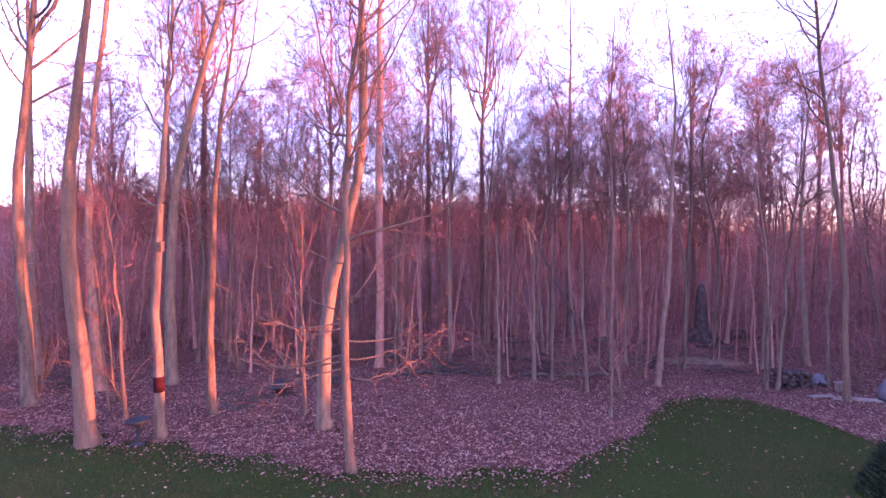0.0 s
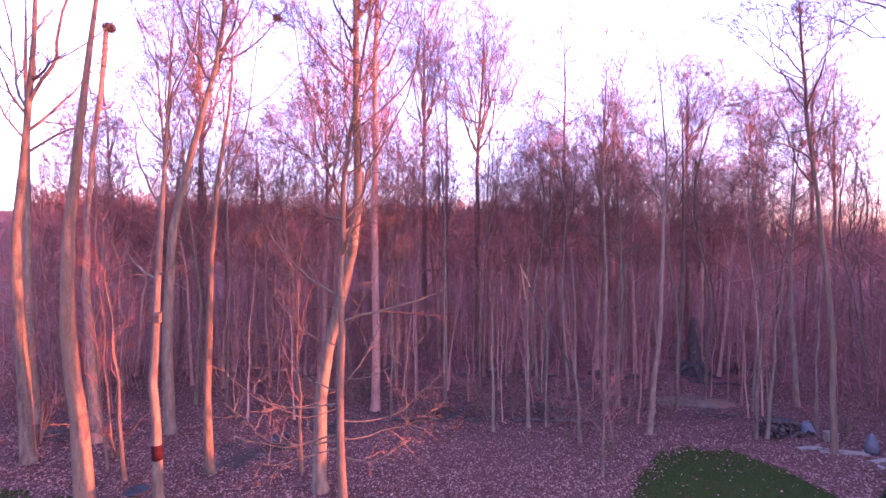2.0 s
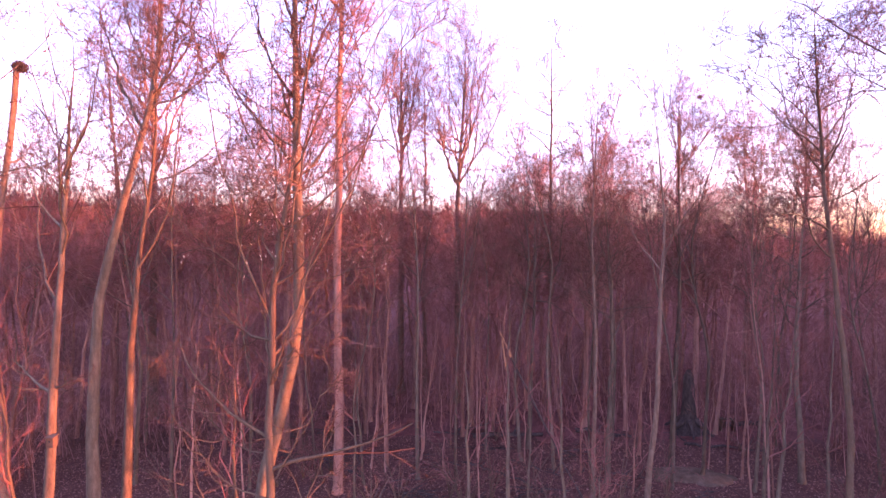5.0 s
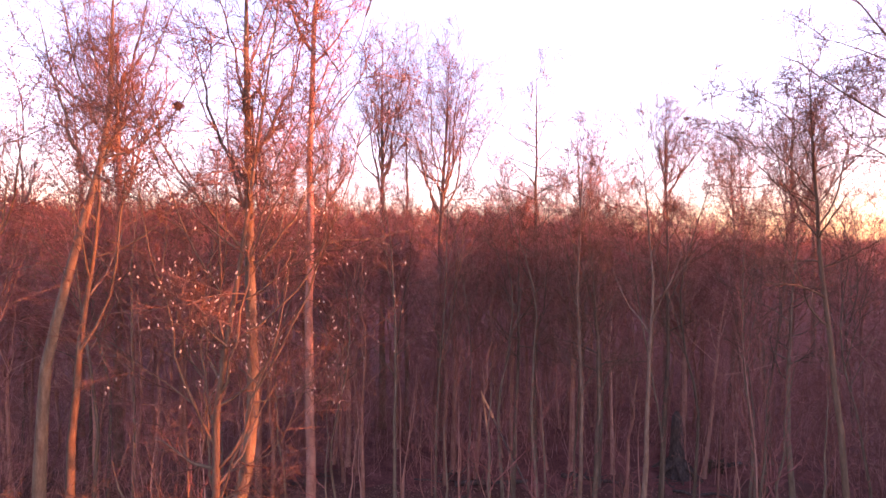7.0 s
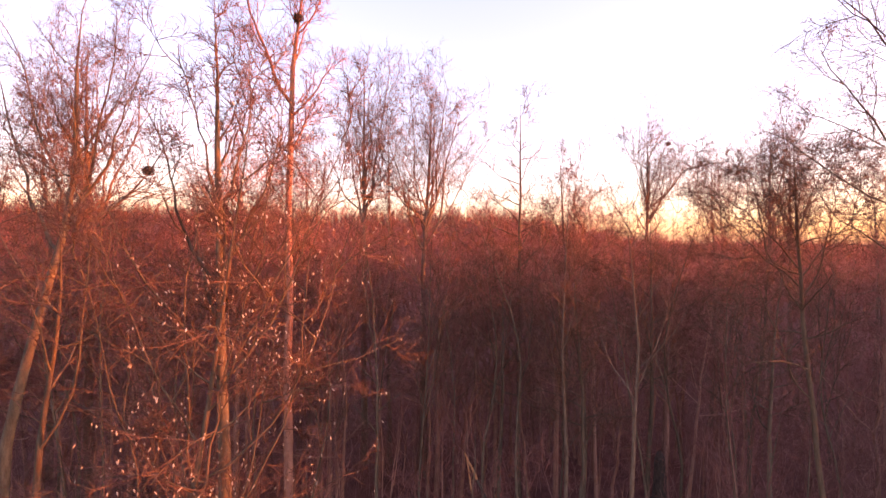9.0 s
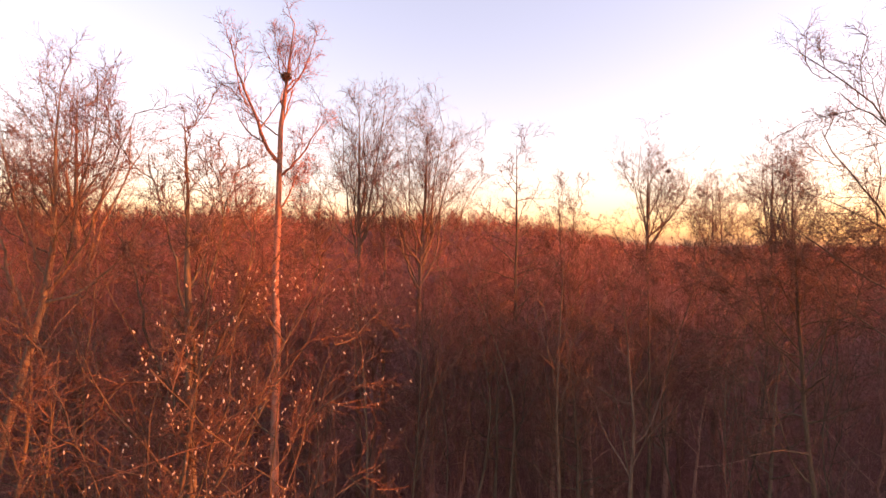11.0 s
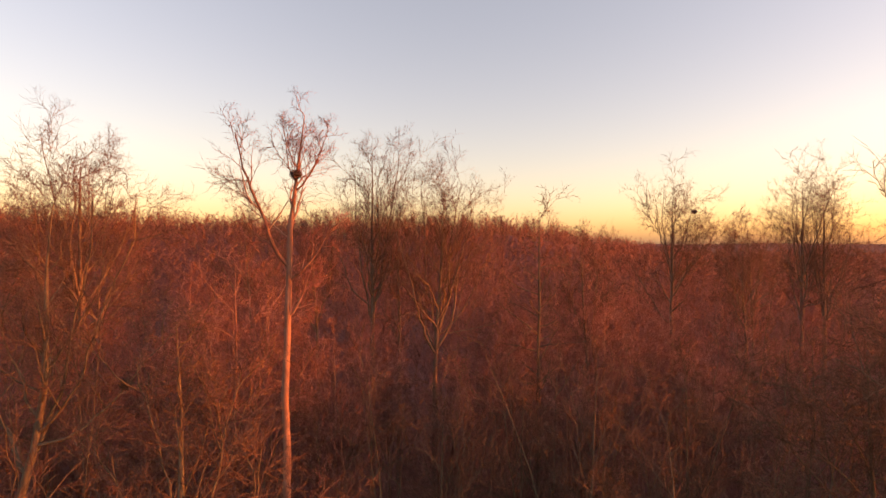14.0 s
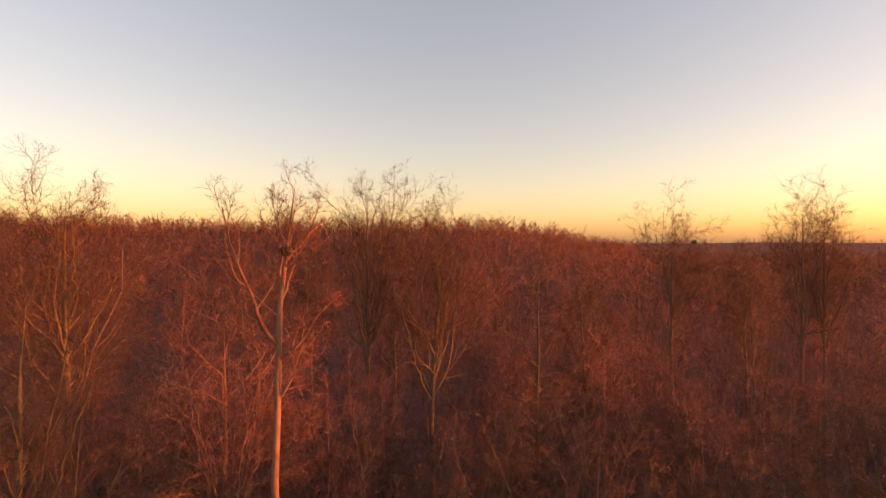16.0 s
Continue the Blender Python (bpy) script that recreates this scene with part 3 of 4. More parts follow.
for x, y, h, low, wide, label, n in ((9.2, 31.0, 15.2, 6.5, 4.4, "bare tree with a broad rounded reddish crown", 8), (-7.5, 22.4, 17.7, 10.0, 3.3, "bare tree with a wide spray of pale twigs", 9), (14.2, 31.2, 12.0, 4.5, 3.6, "low spreading bare tree with a rounded crown", 10),
                                    (-4.5, 26.0, 13.8, 6.0, 2.6, "bare tree with a rounded crown low in the wood", 40), (-2.4, 28.2, 13.2, 6.4, 2.4, "bare tree with pale trunk and rounded crown", 41), (3.9, 28.4, 13.8, 6.0, 3.2, "bare tree with a dome of reddish twigs", 42), (6.6, 26.0, 12.2, 5.0, 3.0, "bare tree with a low dome of twigs", 43),
                                    (12.4, 27.0, 12.6, 5.4, 3.2, "bare tree with a dense low crown", 44), (0.8, 25.6, 11.8, 5.0, 2.6, "small bare tree with a rounded crown", 45), (-12.2, 24.6, 13.6, 6.0, 3.2, "bare tree with a rounded dull crown", 46), (18.6, 33.5, 13.0, 6.0, 3.6, "bare tree with a rounded crown beside the taller ones", 47),
                                    (6.4, 37.0, 15.0, 7.5, 4.2, "bare tree with a broad pale reddish crown", 48), (10.8, 38.6, 15.6, 7.0, 4.8, "wide bare tree with a dome of pale twigs", 49), (14.4, 36.4, 14.0, 6.5, 4.2, "bare tree with a broad crown among its like", 50)):
    tree("tree", x, y, h, 0.15, label, [(0.1, 0, 0.5 * h)], leaders(low, h, wide, 7, n), crown_from=0.45, reach=0.17, twig_least=0.0065, seed=300 + n, **canopy)
for x, y, h, wide, label, n in ((8.7, 33, 18.6, 2.6, "bare tree rising a little over the wood", 1), (23.5, 42, 20, 3.0, "bare tree with a small open crown", 2), (37, 43, 19.5, 3.2, "bare tree with a spreading crown far in the wood", 3), (-8, 35, 20.5, 2.8, "tall bare tree behind the nest tree", 4),
                               (-20.8, 29, 21.6, 3.4, "tall bare tree with a loose crown", 5), (-14.2, 39, 20.6, 3.2, "bare tree showing over the wood", 6), (-28, 33, 20.5, 3.4, "tall bare tree far along the wood", 7), (20.2, 37, 19.4, 2.4, "slender bare tree beside a taller one", 8)):
    tree("tree", x, y, h, 0.17, label, [(0.1 * wide, 0, 0.5 * h), (-0.1 * wide, 0, h)], leaders(0.66 * h, h, wide, 4, 20 + n), crown_from=0.58, reach=0.15, twig_least=0.0065, seed=140 + n, **crowned)
slim = "slim trees before the thicket"
pick = random.Random(31)
spots = [(x, pick.uniform(18.5, 24.5), pick.uniform(12.2, 15.2)) for x in (-7.4, -5.6, -3.2, -1.2, 0.3, 1.5, 3.0, 4.3, 5.3, 7.4, 8.4, 9.9, 11.4, 13.0, 14.8, 16.6, -9.6, -12.0)]
spots += [(pick.uniform(-1.0, -0.5) * y, y, pick.uniform(14.5, 17.5)) for y in (19, 21, 22.5, 24, 25.5, 27, 29, 31)]
spots += [(pick.uniform(0.5, 0.9) * y, y, pick.uniform(14.0, 17.0)) for y in (25, 27, 29, 31, 33, 35, 37, 39, 41)]
for n, (x, y, h) in enumerate(spots):
    tree("tree", x, y, h, pick.uniform(0.045, 0.078), "slim bare tree with a light crown of crooked twigs", [(pick.gauss(0, 0.4), 0, 0.3 * h), (pick.gauss(0, 0.6), 0, 0.6 * h), (pick.gauss(0, 1.0), 0, h)], [(0.5 * h, pick.uniform(-1.8, 1.8), pick.uniform(-0.8, 0.8), 0.9 * h, 0.6), (0.62 * h, pick.uniform(-1.5, 1.5), pick.uniform(-0.8, 0.8), 0.97 * h, 0.55)],
         crown_from=0.42, limbs=11, reach=0.15, angle=48, up=0.2, twigs=(5, 4, 3), seed=200 + n, group=slim, taper=0.9, twig_least=0.005)
vines = "vine-tangled trees"
tree("tree", 6.1, 20.0, 12.4, 0.11, "dark bare tree choked with tangled vines", [(0.2, 0, 6), (-0.2, 0, 12)], crown_from=0.45, limbs=16, reach=0.15, angle=60, twigs=(7, 6, 5), seed=41, group=vines)
tree("tree", 9.1, 21.6, 14.6, 0.12, "bare tree with a twisted vine-hung crown", [(0.3, 0, 6), (0.2, 0, 14)], crown_from=0.5, limbs=16, reach=0.13, angle=58, twigs=(7, 6, 5), seed=42, group=vines)
tree("tree", 13.6, 20.5, 12.8, 0.12, "dark bare tree with dense tangled crown", [(-0.3, 0, 6), (0.2, 0, 12)], crown_from=0.45, limbs=16, reach=0.16, angle=60, twigs=(7, 6, 5), seed=43, group=vines)
tree("tree", 3.4, 23.0, 13.0, 0.11, "dark bare tree with drooping tangled twigs", [(0.3, 0, 6)], crown_from=0.45, limbs=15, reach=0.15, angle=65, up=0.0, twigs=(7, 6, 5), seed=44, group=vines)


def sapling(x, y, height, radius, lean, label, seed, bark=BARK_SMOOTH, limbs=9):
    rng = np.random.default_rng(seed)
    ob = thing("sapling", x, y, 0, label, "sapling", "saplings of the clearing")
    line, rad = stem(rng, [(0, 0, 0), (lean * 0.5, 0, height * 0.5), (lean, 0, height)], height, radius, 10, 0.03)
    part("trunk", mesh_of("trunk", *tubes(line, rad, 7), bark), ob)
    l1, r1 = sprout(rng, line, rad, limbs, 0.3, 0.97, 45, height * 0.25, 0.3, 5, 0.5, 0.009)
    l2, r2 = sprout(rng, l1, r1, 5, 0.2, 1, 42, height * 0.1, 0.25, 3, 0.6, 0.007)
    l3, r3 = sprout(rng, l2, r2, 4, 0.2, 1, 40, height * 0.05, 0.2, 2, 0.7, 0.005)
    part("crown", mesh_of("crown", *joined([split(tubes(l1, r1, 5)), split(tubes(l2, r2, 3)), spikes(l3, r3)]), TWIG), ob)
    return ob


sapling(-9.83, 11.96, 8.5, 0.06, -0.8, "thin pale sapling leaning beside the smooth trunk", 51)
sapling(-10.9, 12.6, 6.5, 0.04, -0.7, "thin bare sapling in the leaf litter", 52)
sapling(-11.4, 13.4, 7.0, 0.04, -0.6, "thin bare sapling in the leaf litter", 53)
sapling(-4.93, 12.9, 7.0, 0.065, -0.15, "thin sapling with an orange sunlit stem", 54)
sapling(0.83, 16.7, 6.5, 0.065, -0.1, "grey sapling on the leaf-covered clearing", 55, BARK)
sapling(2.13, 17.2, 8.0, 0.075, 0.05, "grey sapling on the leaf-covered clearing", 56, BARK)
sapling(2.8, 17.3, 7.0, 0.05, 0.0, "grey sapling on the leaf-covered clearing", 57, BARK)
sapling(3.83, 16.0, 7.5, 0.06, -0.3, "grey sapling at the edge of the thicket", 58, BARK)
sapling(-3.12, 17.5, 7.0, 0.05, 0.0, "thin sapling before the thicket", 59, BARK)
sapling(10.06, 16.9, 8.0, 0.065, 0.4, "grey sapling beside the stacked firewood", 60, BARK)
sapling(10.45, 16.95, 8.5, 0.07, 0.8, "grey sapling beside the stacked firewood", 61, BARK)
sapling(3.99, 13.5, 4.2, 0.045, 0.2, "small crooked bare sapling on the lawn's edge", 62, BARK, 12)
sapling(4.9, 15.6, 4.5, 0.04, -0.9, "bent bare sapling at the lawn's edge", 63, BARK, 12)
sapling(12.5, 17.6, 8.0, 0.06, 0.2, "grey sapling behind the pale boards", 64, BARK)
sapling(-14.6, 13.6, 6.0, 0.04, -0.4, "thin bare sapling in the leaf litter", 65)

pick = random.Random(9)
for n in range(46):
    y = pick.uniform(17.2, 24.6)
    x = pick.uniform(-0.62, 0.62) * y
    if y > float(np.interp(x, [-16, -8, 0, 9, 15], [17.4, 22, 24.5, 25, 19])):
        continue
    sapling(x, y, pick.uniform(4.5, 9.5), pick.uniform(0.025, 0.05), pick.gauss(0, 0.5), "thin bare sapling standing in the leaf litter", 1000 + n, BARK_GREY, 8)


def shrub(x, y, height, stems, label, seed):
    """A bare shrub of several arching stems."""
    rng = np.random.default_rng(seed)
    ob = thing("shrub", x, y, 0, label, "shrub", "bare shrubs of the clearing")
    all1, rad1 = [], []
    for _ in range(stems):
        a, out, h = rng.uniform(0, 2 * math.pi), rng.uniform(0.25, 0.9) * height, height * rng.uniform(0.6, 1.0)
        t = np.linspace(0, 1, 9)
        line = np.stack([out * t**1.4 * math.cos(a), out * t**1.4 * math.sin(a), h * (t - 0.35 * t**3) * 1.3 - 0.1], -1)
        line[2:] += np.cumsum(rng.normal(size=(7, 3)) * 0.02, 0)
        r = 0.02 * (1 - 0.8 * t)
        part("stem", mesh_of("stem", *tubes(line[None], r[None], 5), BARK_SMOOTH), ob)
        all1.append(line[None])
        rad1.append(r[None])
    l1, r1 = np.concatenate(all1), np.concatenate(rad1)
    l2, r2 = sprout(rng, l1, r1, 7, 0.25, 1, 50, height * 0.3, 0.1, 4, 0.6, 0.006)
    l3, r3 = sprout(rng, l2, r2, 4, 0.2, 1, 48, height * 0.12, 0.1, 2, 0.7, 0.005)
    part("crown", mesh_of("crown", *joined([split(tubes(l2, r2, 3)), spikes(l3, r3)]), TWIG), ob)


for n, (x, y, h) in enumerate(((4.7, 14.9, 2.6), (3.5, 16.2, 3.0), (5.9, 17.8, 3.2), (1.6, 18.2, 2.8), (-6.3, 17.6, 2.8), (-11.2, 13.4, 2.6), (-14.8, 14.2, 2.8), (13.4, 17.4, 2.6), (7.8, 18.6, 2.4), (-9.2, 17.0, 3.0), (-1.6, 17.6, 2.4))):
    shrub(x, y, h, 5 + n % 4, "bare arching shrub at the edge of the thicket", 80 + n)

pick = random.Random(4)
for n in range(22):
    y = pick.uniform(17.0, 25.0)
    x = pick.uniform(-0.45, 0.6) * y
    shrub(x, y, pick.uniform(1.4, 3.0), pick.randint(3, 6), "low bare shrub with arching canes in the leaf litter", 120 + n)

# the snag with a broken top
rng = np.random.default_rng(5)
snag = thing("snag", -12.9, 14.6, 0, "dead pale flaking trunk broken off at its top", "dead tree")
line, rad = stem(rng, [(0, 0, 0), (-0.45, 0, 3.7), (-0.45, 0, 7.7), (0.3, 0, 12.5), (0.5, 0, 14.5)], 14.5, 0.19)
part("trunk", mesh_of("trunk", *tubes(line, np.maximum(rad, 0.08), 9), BARK_PALE), snag)
for z, turn, far in ((14.45, 0.4, 0.22), (14.4, 2.6, 0.3), (14.35, 4.4, 0.18), (11.6, 1.0, 0.5), (8.8, 3.4, 0.35)):
    at = np.array([np.interp(z, line[0, :, 2], line[0, :, c]) for c in range(3)])
    stub = at + np.stack([far * math.cos(turn) * np.linspace(0, 1, 4), far * math.sin(turn) * np.linspace(0, 1, 4), 0.8 * far * np.linspace(0, 1, 4) ** 2], -1)
    part("branch_stub", mesh_of("branch_stub", *tubes(stub[None], np.array([[0.06, 0.04, 0.03, 0.01]]), 6), BARK_PALE), snag)


# ---- woods ----
def wood_front(x):
    """How far ahead the thicket begins."""
    return np.interp(x, [-60, -20, -14, -8, -3, 3, 9, 13, 16, 19, 60], [9, 12, 19, 23, 24.5, 25, 26, 25, 20, 15, 12])


def clump(x, y):
    """How tall the wood grows here, 0 to 1, in soft patches of some metres."""
    return 0.5 + 0.28 * np.sin(0.42 * x + 1.3 * np.sin(0.17 * y)) + 0.22 * np.sin(0.37 * y + 0.21 * x + 2 * np.sin(0.11 * x))


def young_mesh(seed, height, radius):
    """Trunk and crown of a young bare tree."""
    rng = np.random.default_rng(seed)
    line, rad = stem(rng, [(0, 0, 0), (rng.normal() * 0.3, rng.normal() * 0.3, height * 0.5), (rng.normal() * 0.7, rng.normal() * 0.7, height)], height, radius, 10, 0.085)
    l1, r1 = grow(rng, line, rad, 13, 0.2, 0.97, 46, height * 0.26, 0.1, 6, 0.6, 0.011, 0.6, 0.16)
    crown, tips = twiggery(rng, l1, r1, (5, 5, 3), 0.0062)
    return mesh_of("trunk", *joined([split(tubes(line, rad, 6)), split(tubes(l1, r1, 3))]), BARK_GREY), mesh_of("crown", *crown, TWIG)


rng = np.random.default_rng(77)
models = []
for i in range(9):
    ob = thing("young_tree", 0, 0, 0, "young bare tree with reddish twigs in the thicket", "tree", "young trees of the thicket")
    for name, me in zip(("trunk", "crown"), young_mesh(300 + i, 7.5 + 0.5 * i, 0.05 + 0.006 * i)):
        part(name, me, ob)
    models.append(ob)
placed = 0
while placed < 140:
    x, y = rng.uniform(-44, 48), rng.uniform(14, 46)
    if placed >= 130:
        x, y = rng.uniform(-3, 8), rng.uniform(24, 40)
    if y < wood_front(x) or abs(x) > y * 1.05 + 3 or (x > 12 and y < 17):
        continue
    m = pose(x, y, float(ground_z(x, y)), rng.normal() * 5, rng.normal() * 5, rng.uniform(0, 360)) @ Matrix.Scale(rng.uniform(0.85, 1.05) * (0.72 + 0.42 * float(clump(x, y))) * (0.86 if x > 0.3 * y else 1) * (0.82 if x > 0.45 * y else 1), 4)
    if placed < len(models):
        models[placed].matrix_basis = m
    else:
        o = copy_thing(models[placed % len(models)], m)
        o.scale = m.to_scale()
    placed += 1


def medium_mesh(seed, height):
    rng = np.random.default_rng(seed)
    line, rad = stem(rng, [(0, 0, 0), (rng.normal() * 0.3, 0, height * 0.5), (rng.normal() * 0.9, rng.normal() * 0.9, height)], height, 0.1, 12, 0.06)
    l1, r1 = grow(rng, line, rad, 15, 0.36, 0.97, 50, height * 0.27, 0.1, 6, 0.6, 0.014, 0.6, 0.15)
    crown, tips = twiggery(rng, l1, r1, (6, 5, 3), 0.007)
    return mesh_of("trunk", *joined([split(tubes(line, rad, 7)), split(tubes(l1, r1, 3))]), BARK_GREY), mesh_of("crown", *crown, TWIG)


rng = np.random.default_rng(123)
for i in range(106):
    if i < 7:
        ob = thing("tree", 0, 0, 0, "bare woodland tree with a fine twiggy crown", "tree", "taller trees of the wood")
        for name, me in zip(("trunk", "crown"), medium_mesh(500 + i, 12.6 + 0.45 * i)):
            part(name, me, ob)
        models.append(ob)
    y = rng.uniform(21, 62) if i % 2 else rng.uniform(20, 38)
    x = rng.uniform(-0.95, 0.9) * y
    if i >= 98:
        x, y = rng.uniform(-21, -12), rng.uniform(18, 25)
    if x > 9 and y < 24:
        y += 9
    m = pose(x, y, 0, rng.normal() * 3.5, rng.normal() * 3.5, rng.uniform(0, 360)) @ Matrix.Scale(rng.uniform(0.85, 1.06) * (0.94 if x > 0.3 * y and y < 45 else 1), 4)
    if i < 7:
        ob.matrix_basis = m
    else:
        copy_thing(models[-7 + i % 7], m).scale = m.to_scale()


def wood_stuff(name, label, seed, spots, tall0, tall1, n1, n2, n3, thick, material, crown_from=0.35, least=0, angle=55, spread=0.3, leaning=0.05, shorten=0.6):
    """Many far trees as one mesh: stems with limbs and twigs."""
    rng = np.random.default_rng(seed)
    x, y = spots[:, 0], spots[:, 1]
    n = len(x)
    h = tall0 + (tall1 - tall0) * np.clip(0.65 * clump(x, y) + 0.5 * rng.random(n) - 0.07, 0, 1)
    s = np.linspace(0, 1, 5)
    lean = rng.normal(size=(n, 2)) * leaning
    base = np.stack([x, y, ground_z(x, y) - 0.2], -1)
    lines = base[:, None] + np.stack([lean[:, :1] * h[:, None] * s, lean[:, 1:] * h[:, None] * s, h[:, None] * s], -1)
    lines[:, 1:, :2] += rng.normal(size=(n, 4, 2)) * 0.12
    radii = (thick * h / 12)[:, None] * (1 - 0.93 * s)
    pieces = [split(tubes(lines, radii, 3))]
    least = least or thick * 0.16
    l1, r1 = sprout(rng, lines, radii, n1, crown_from, 0.98, angle, spread * h[:, None], 0.25, 3 if n2 else 2, 0.5, least * 1.5, shorten)
    pieces.append(split(tubes(l1, r1, 3)) if n2 else spikes(l1, r1))
    if n2:
        hh = np.repeat(h, n1)[:, None]
        l2, r2 = sprout(rng, l1, r1, n2, 0.15, 1.0, 55, 0.15 * hh, 0.15, 2, 0.6, least)
        pieces.append(split(tubes(l2, r2, 3)) if n3 else spikes(l2, r2 * 1.3))
        if n3:
            l3, r3 = sprout(rng, l2, r2, n3, 0.2, 1.0, 50, 0.08 * np.repeat(hh, n2, 0), 0.12, 2, 0.7, least * 0.9)
            pieces.append(spikes(l3, r3 * 1.3))
    return tagged(new(name, mesh_of(name, *joined(pieces), material)), label, "woods", kind="stuff")


def scatter(rng, n, y0, y1, wide, power=1.0):
    """Spots between two distances ahead, within the wide wedge that opens ahead."""
    y = (y0**power + (y1**power - y0**power) * rng.random(n)) ** (1 / power)
    return np.stack([rng.uniform(-1, 1, n) * (y * wide + 6), y], -1)


def open_side(p):
    """The ground beside the lawn, kept clear of the main wood so that the low sun comes in."""
    return (p[:, 0] > 12) & (p[:, 1] < 16.8)


def underbrush(name, label, seed, spots, high, per, material):
    """Crossing arched canes and fine twigs low in the wood."""
    rng = np.random.default_rng(seed)
    n = len(spots)
    a, out = rng.uniform(0, 2 * np.pi, n), rng.uniform(0.2, 1.2, n)
    h = high * (0.3 + 0.7 * rng.random(n) ** 1.5)
    s = np.linspace(0, 1, 4)
    x = spots[:, :1] + (h * out * np.cos(a))[:, None] * s**1.4
    y = spots[:, 1:] + (h * out * np.sin(a))[:, None] * s**1.4
    z = h[:, None] * (1.3 * s - 0.4 * s**3) - 0.1
    lines = np.stack([x, y, z], -1)
    lines[:, 1:] += rng.normal(size=(n, 3, 3)) * 0.05
    r = rng.uniform(0.008, 0.016, n)[:, None] * (1 - 0.6 * s)
    l1, r1 = sprout(rng, lines, r, per, 0.1, 1.0, 55, 0.3 * h[:, None], 0.1, 2, 0.7, 0.006)
    tagged(new(name, mesh_of(name, *joined([split(tubes(lines, r, 3)), spikes(l1, r1)]), material)), label, "undergrowth", kind="stuff")


rng = np.random.default_rng(91)
sp = scatter(rng, 1750, 12, 60, 1.0, 1.6)
sp = sp[(sp[:, 1] > wood_front(sp[:, 0]) + 0.3 * rng.normal(size=len(sp))) & ~open_side(sp)]
wood_stuff("thicket", "dense bare saplings and reddish brush of the wood", 1, sp, 1.5, 6.5, 6, 4, 0, 0.024, BRUSH, 0.1, 0.006, 58, 0.45, 0.2)
pale = scatter(rng, 1000, 12, 38, 1.0, 1.3)
pale = pale[(pale[:, 1] > wood_front(pale[:, 0]) - 0.8 - 2 * rng.random(len(pale)) ** 2) & (pale[:, 1] < wood_front(pale[:, 0]) + 9) & ~open_side(pale)]
wood_stuff("young_thicket", "thin pale straight saplings crowding the wood's edge", 21, pale, 3.5, 8.0, 8, 4, 0, 0.038, STEMS, 0.12, 0.006, 50, 0.26, 0.09)
low = scatter(rng, 4800, 13, 46, 1.0, 1.2)
low = low[(low[:, 1] > wood_front(low[:, 0]) + 0.5) & ~open_side(low)]
underbrush("underbrush", "tangled pale canes and fine twigs low in the wood", 17, low, 4.5, 9, STEMS)
wood_stuff("woods", "bare wood behind the thicket, reddish crowns", 2, scatter(rng, 460, 44, 115, 1.0, 1.4), 9, 14, 9, 5, 2, 0.05, BRUSH, 0.35, 0.011, 52, 0.33, 0.09, 0.25)
wood_stuff("far_woods", "far bare wood on the rise, reddish crowns", 3, scatter(rng, 2000, 105, 420, 1.0, 1.4), 9, 13.5, 8, 5, 0, 0.07, BRUSH, 0.1, 0.09, 58, 0.34, 0.09, 0.15)
wood_stuff("far_brush", "far reddish brush covering the rising ground", 7, scatter(rng, 4600, 55, 440, 1.0, 1.6), 5, 11, 10, 0, 0, 0.09, BRUSH, 0.2, 0.08, 50, 0.4, 0.22)
crest = scatter(rng, 1700, 215, 470, 1.0, 1.2)
wood_stuff("far_brush", "low reddish brush along the crest of the rise", 27, crest[crest[:, 0] < 0.5 * crest[:, 1]], 3.5, 7, 9, 0, 0, 0.1, BRUSH, 0.02, 0.12, 60, 0.6, 0.2)
wood_stuff("distant_woods", "distant bare wood out to the horizon", 5, scatter(rng, 600, 400, 1500, 1.0), 9, 19, 6, 2, 0, 0.3, BRUSH, 0.3, 0.16)
wood_stuff("distant_woods", "hazy line of wood along the horizon", 15, scatter(rng, 420, 1500, 3300, 1.0), 10, 24, 6, 1, 0, 0.6, BRUSH, 0.2, 0.5)
# hedge out of view, added to keep the low sun off the ground
low = np.stack([rng.uniform(19, 34, 420), rng.uniform(4, 28, 420)], -1)
low = low[open_side(low)]
wood_stuff("side_thicket", "unseen low thicket added beside the lawn to shade the ground", 6, low, 1.8, 2.9, 9, 3, 0, 0.12, BRUSH)
# trees out of view, added only to dapple and block the low sun
side = np.stack([rng.uniform(44, 88, 90), rng.uniform(14, 30, 90)], -1)
north = np.stack([rng.uniform(26, 95, 36), rng.uniform(-6, 12, 36)], -1)
wood_stuff("side_woods", "unseen thin wood added to dapple the low sun", 13, north, 12, 17, 10, 3, 0, 0.12, BRUSH, 0.42, 0.06)
wood_stuff("side_woods", "unseen tall wood added to shade the trees ahead", 4, side, 11, 15, 10, 3, 0, 0.12, BRUSH, 0.2, 0.06)
# more unseen trees, added to shade the wood's lower parts
side = np.stack([rng.uniform(16, 95, 580), rng.uniform(11.4, 70, 580)], -1)
side = side[side[:, 0] > side[:, 1] * 0.95 + 3]
wood_stuff("side_woods", "unseen wood added beside the thicket to block the low sun", 8, side[side[:, 1] < 24], 10, 14.5, 8, 2, 0, 0.12, BRUSH, 0.15, 0.085)
wood_stuff("side_woods", "unseen lower wood added farther along to block the low sun", 12, side[side[:, 1] >= 24], 8.5, 12.5, 8, 2, 0, 0.12, BRUSH, 0.1, 0.085)
# taller unseen thicket, added to cut off the sun beyond the gap
side = np.stack([rng.uniform(17.5, 26, 70), rng.uniform(11.6, 17, 70)], -1)
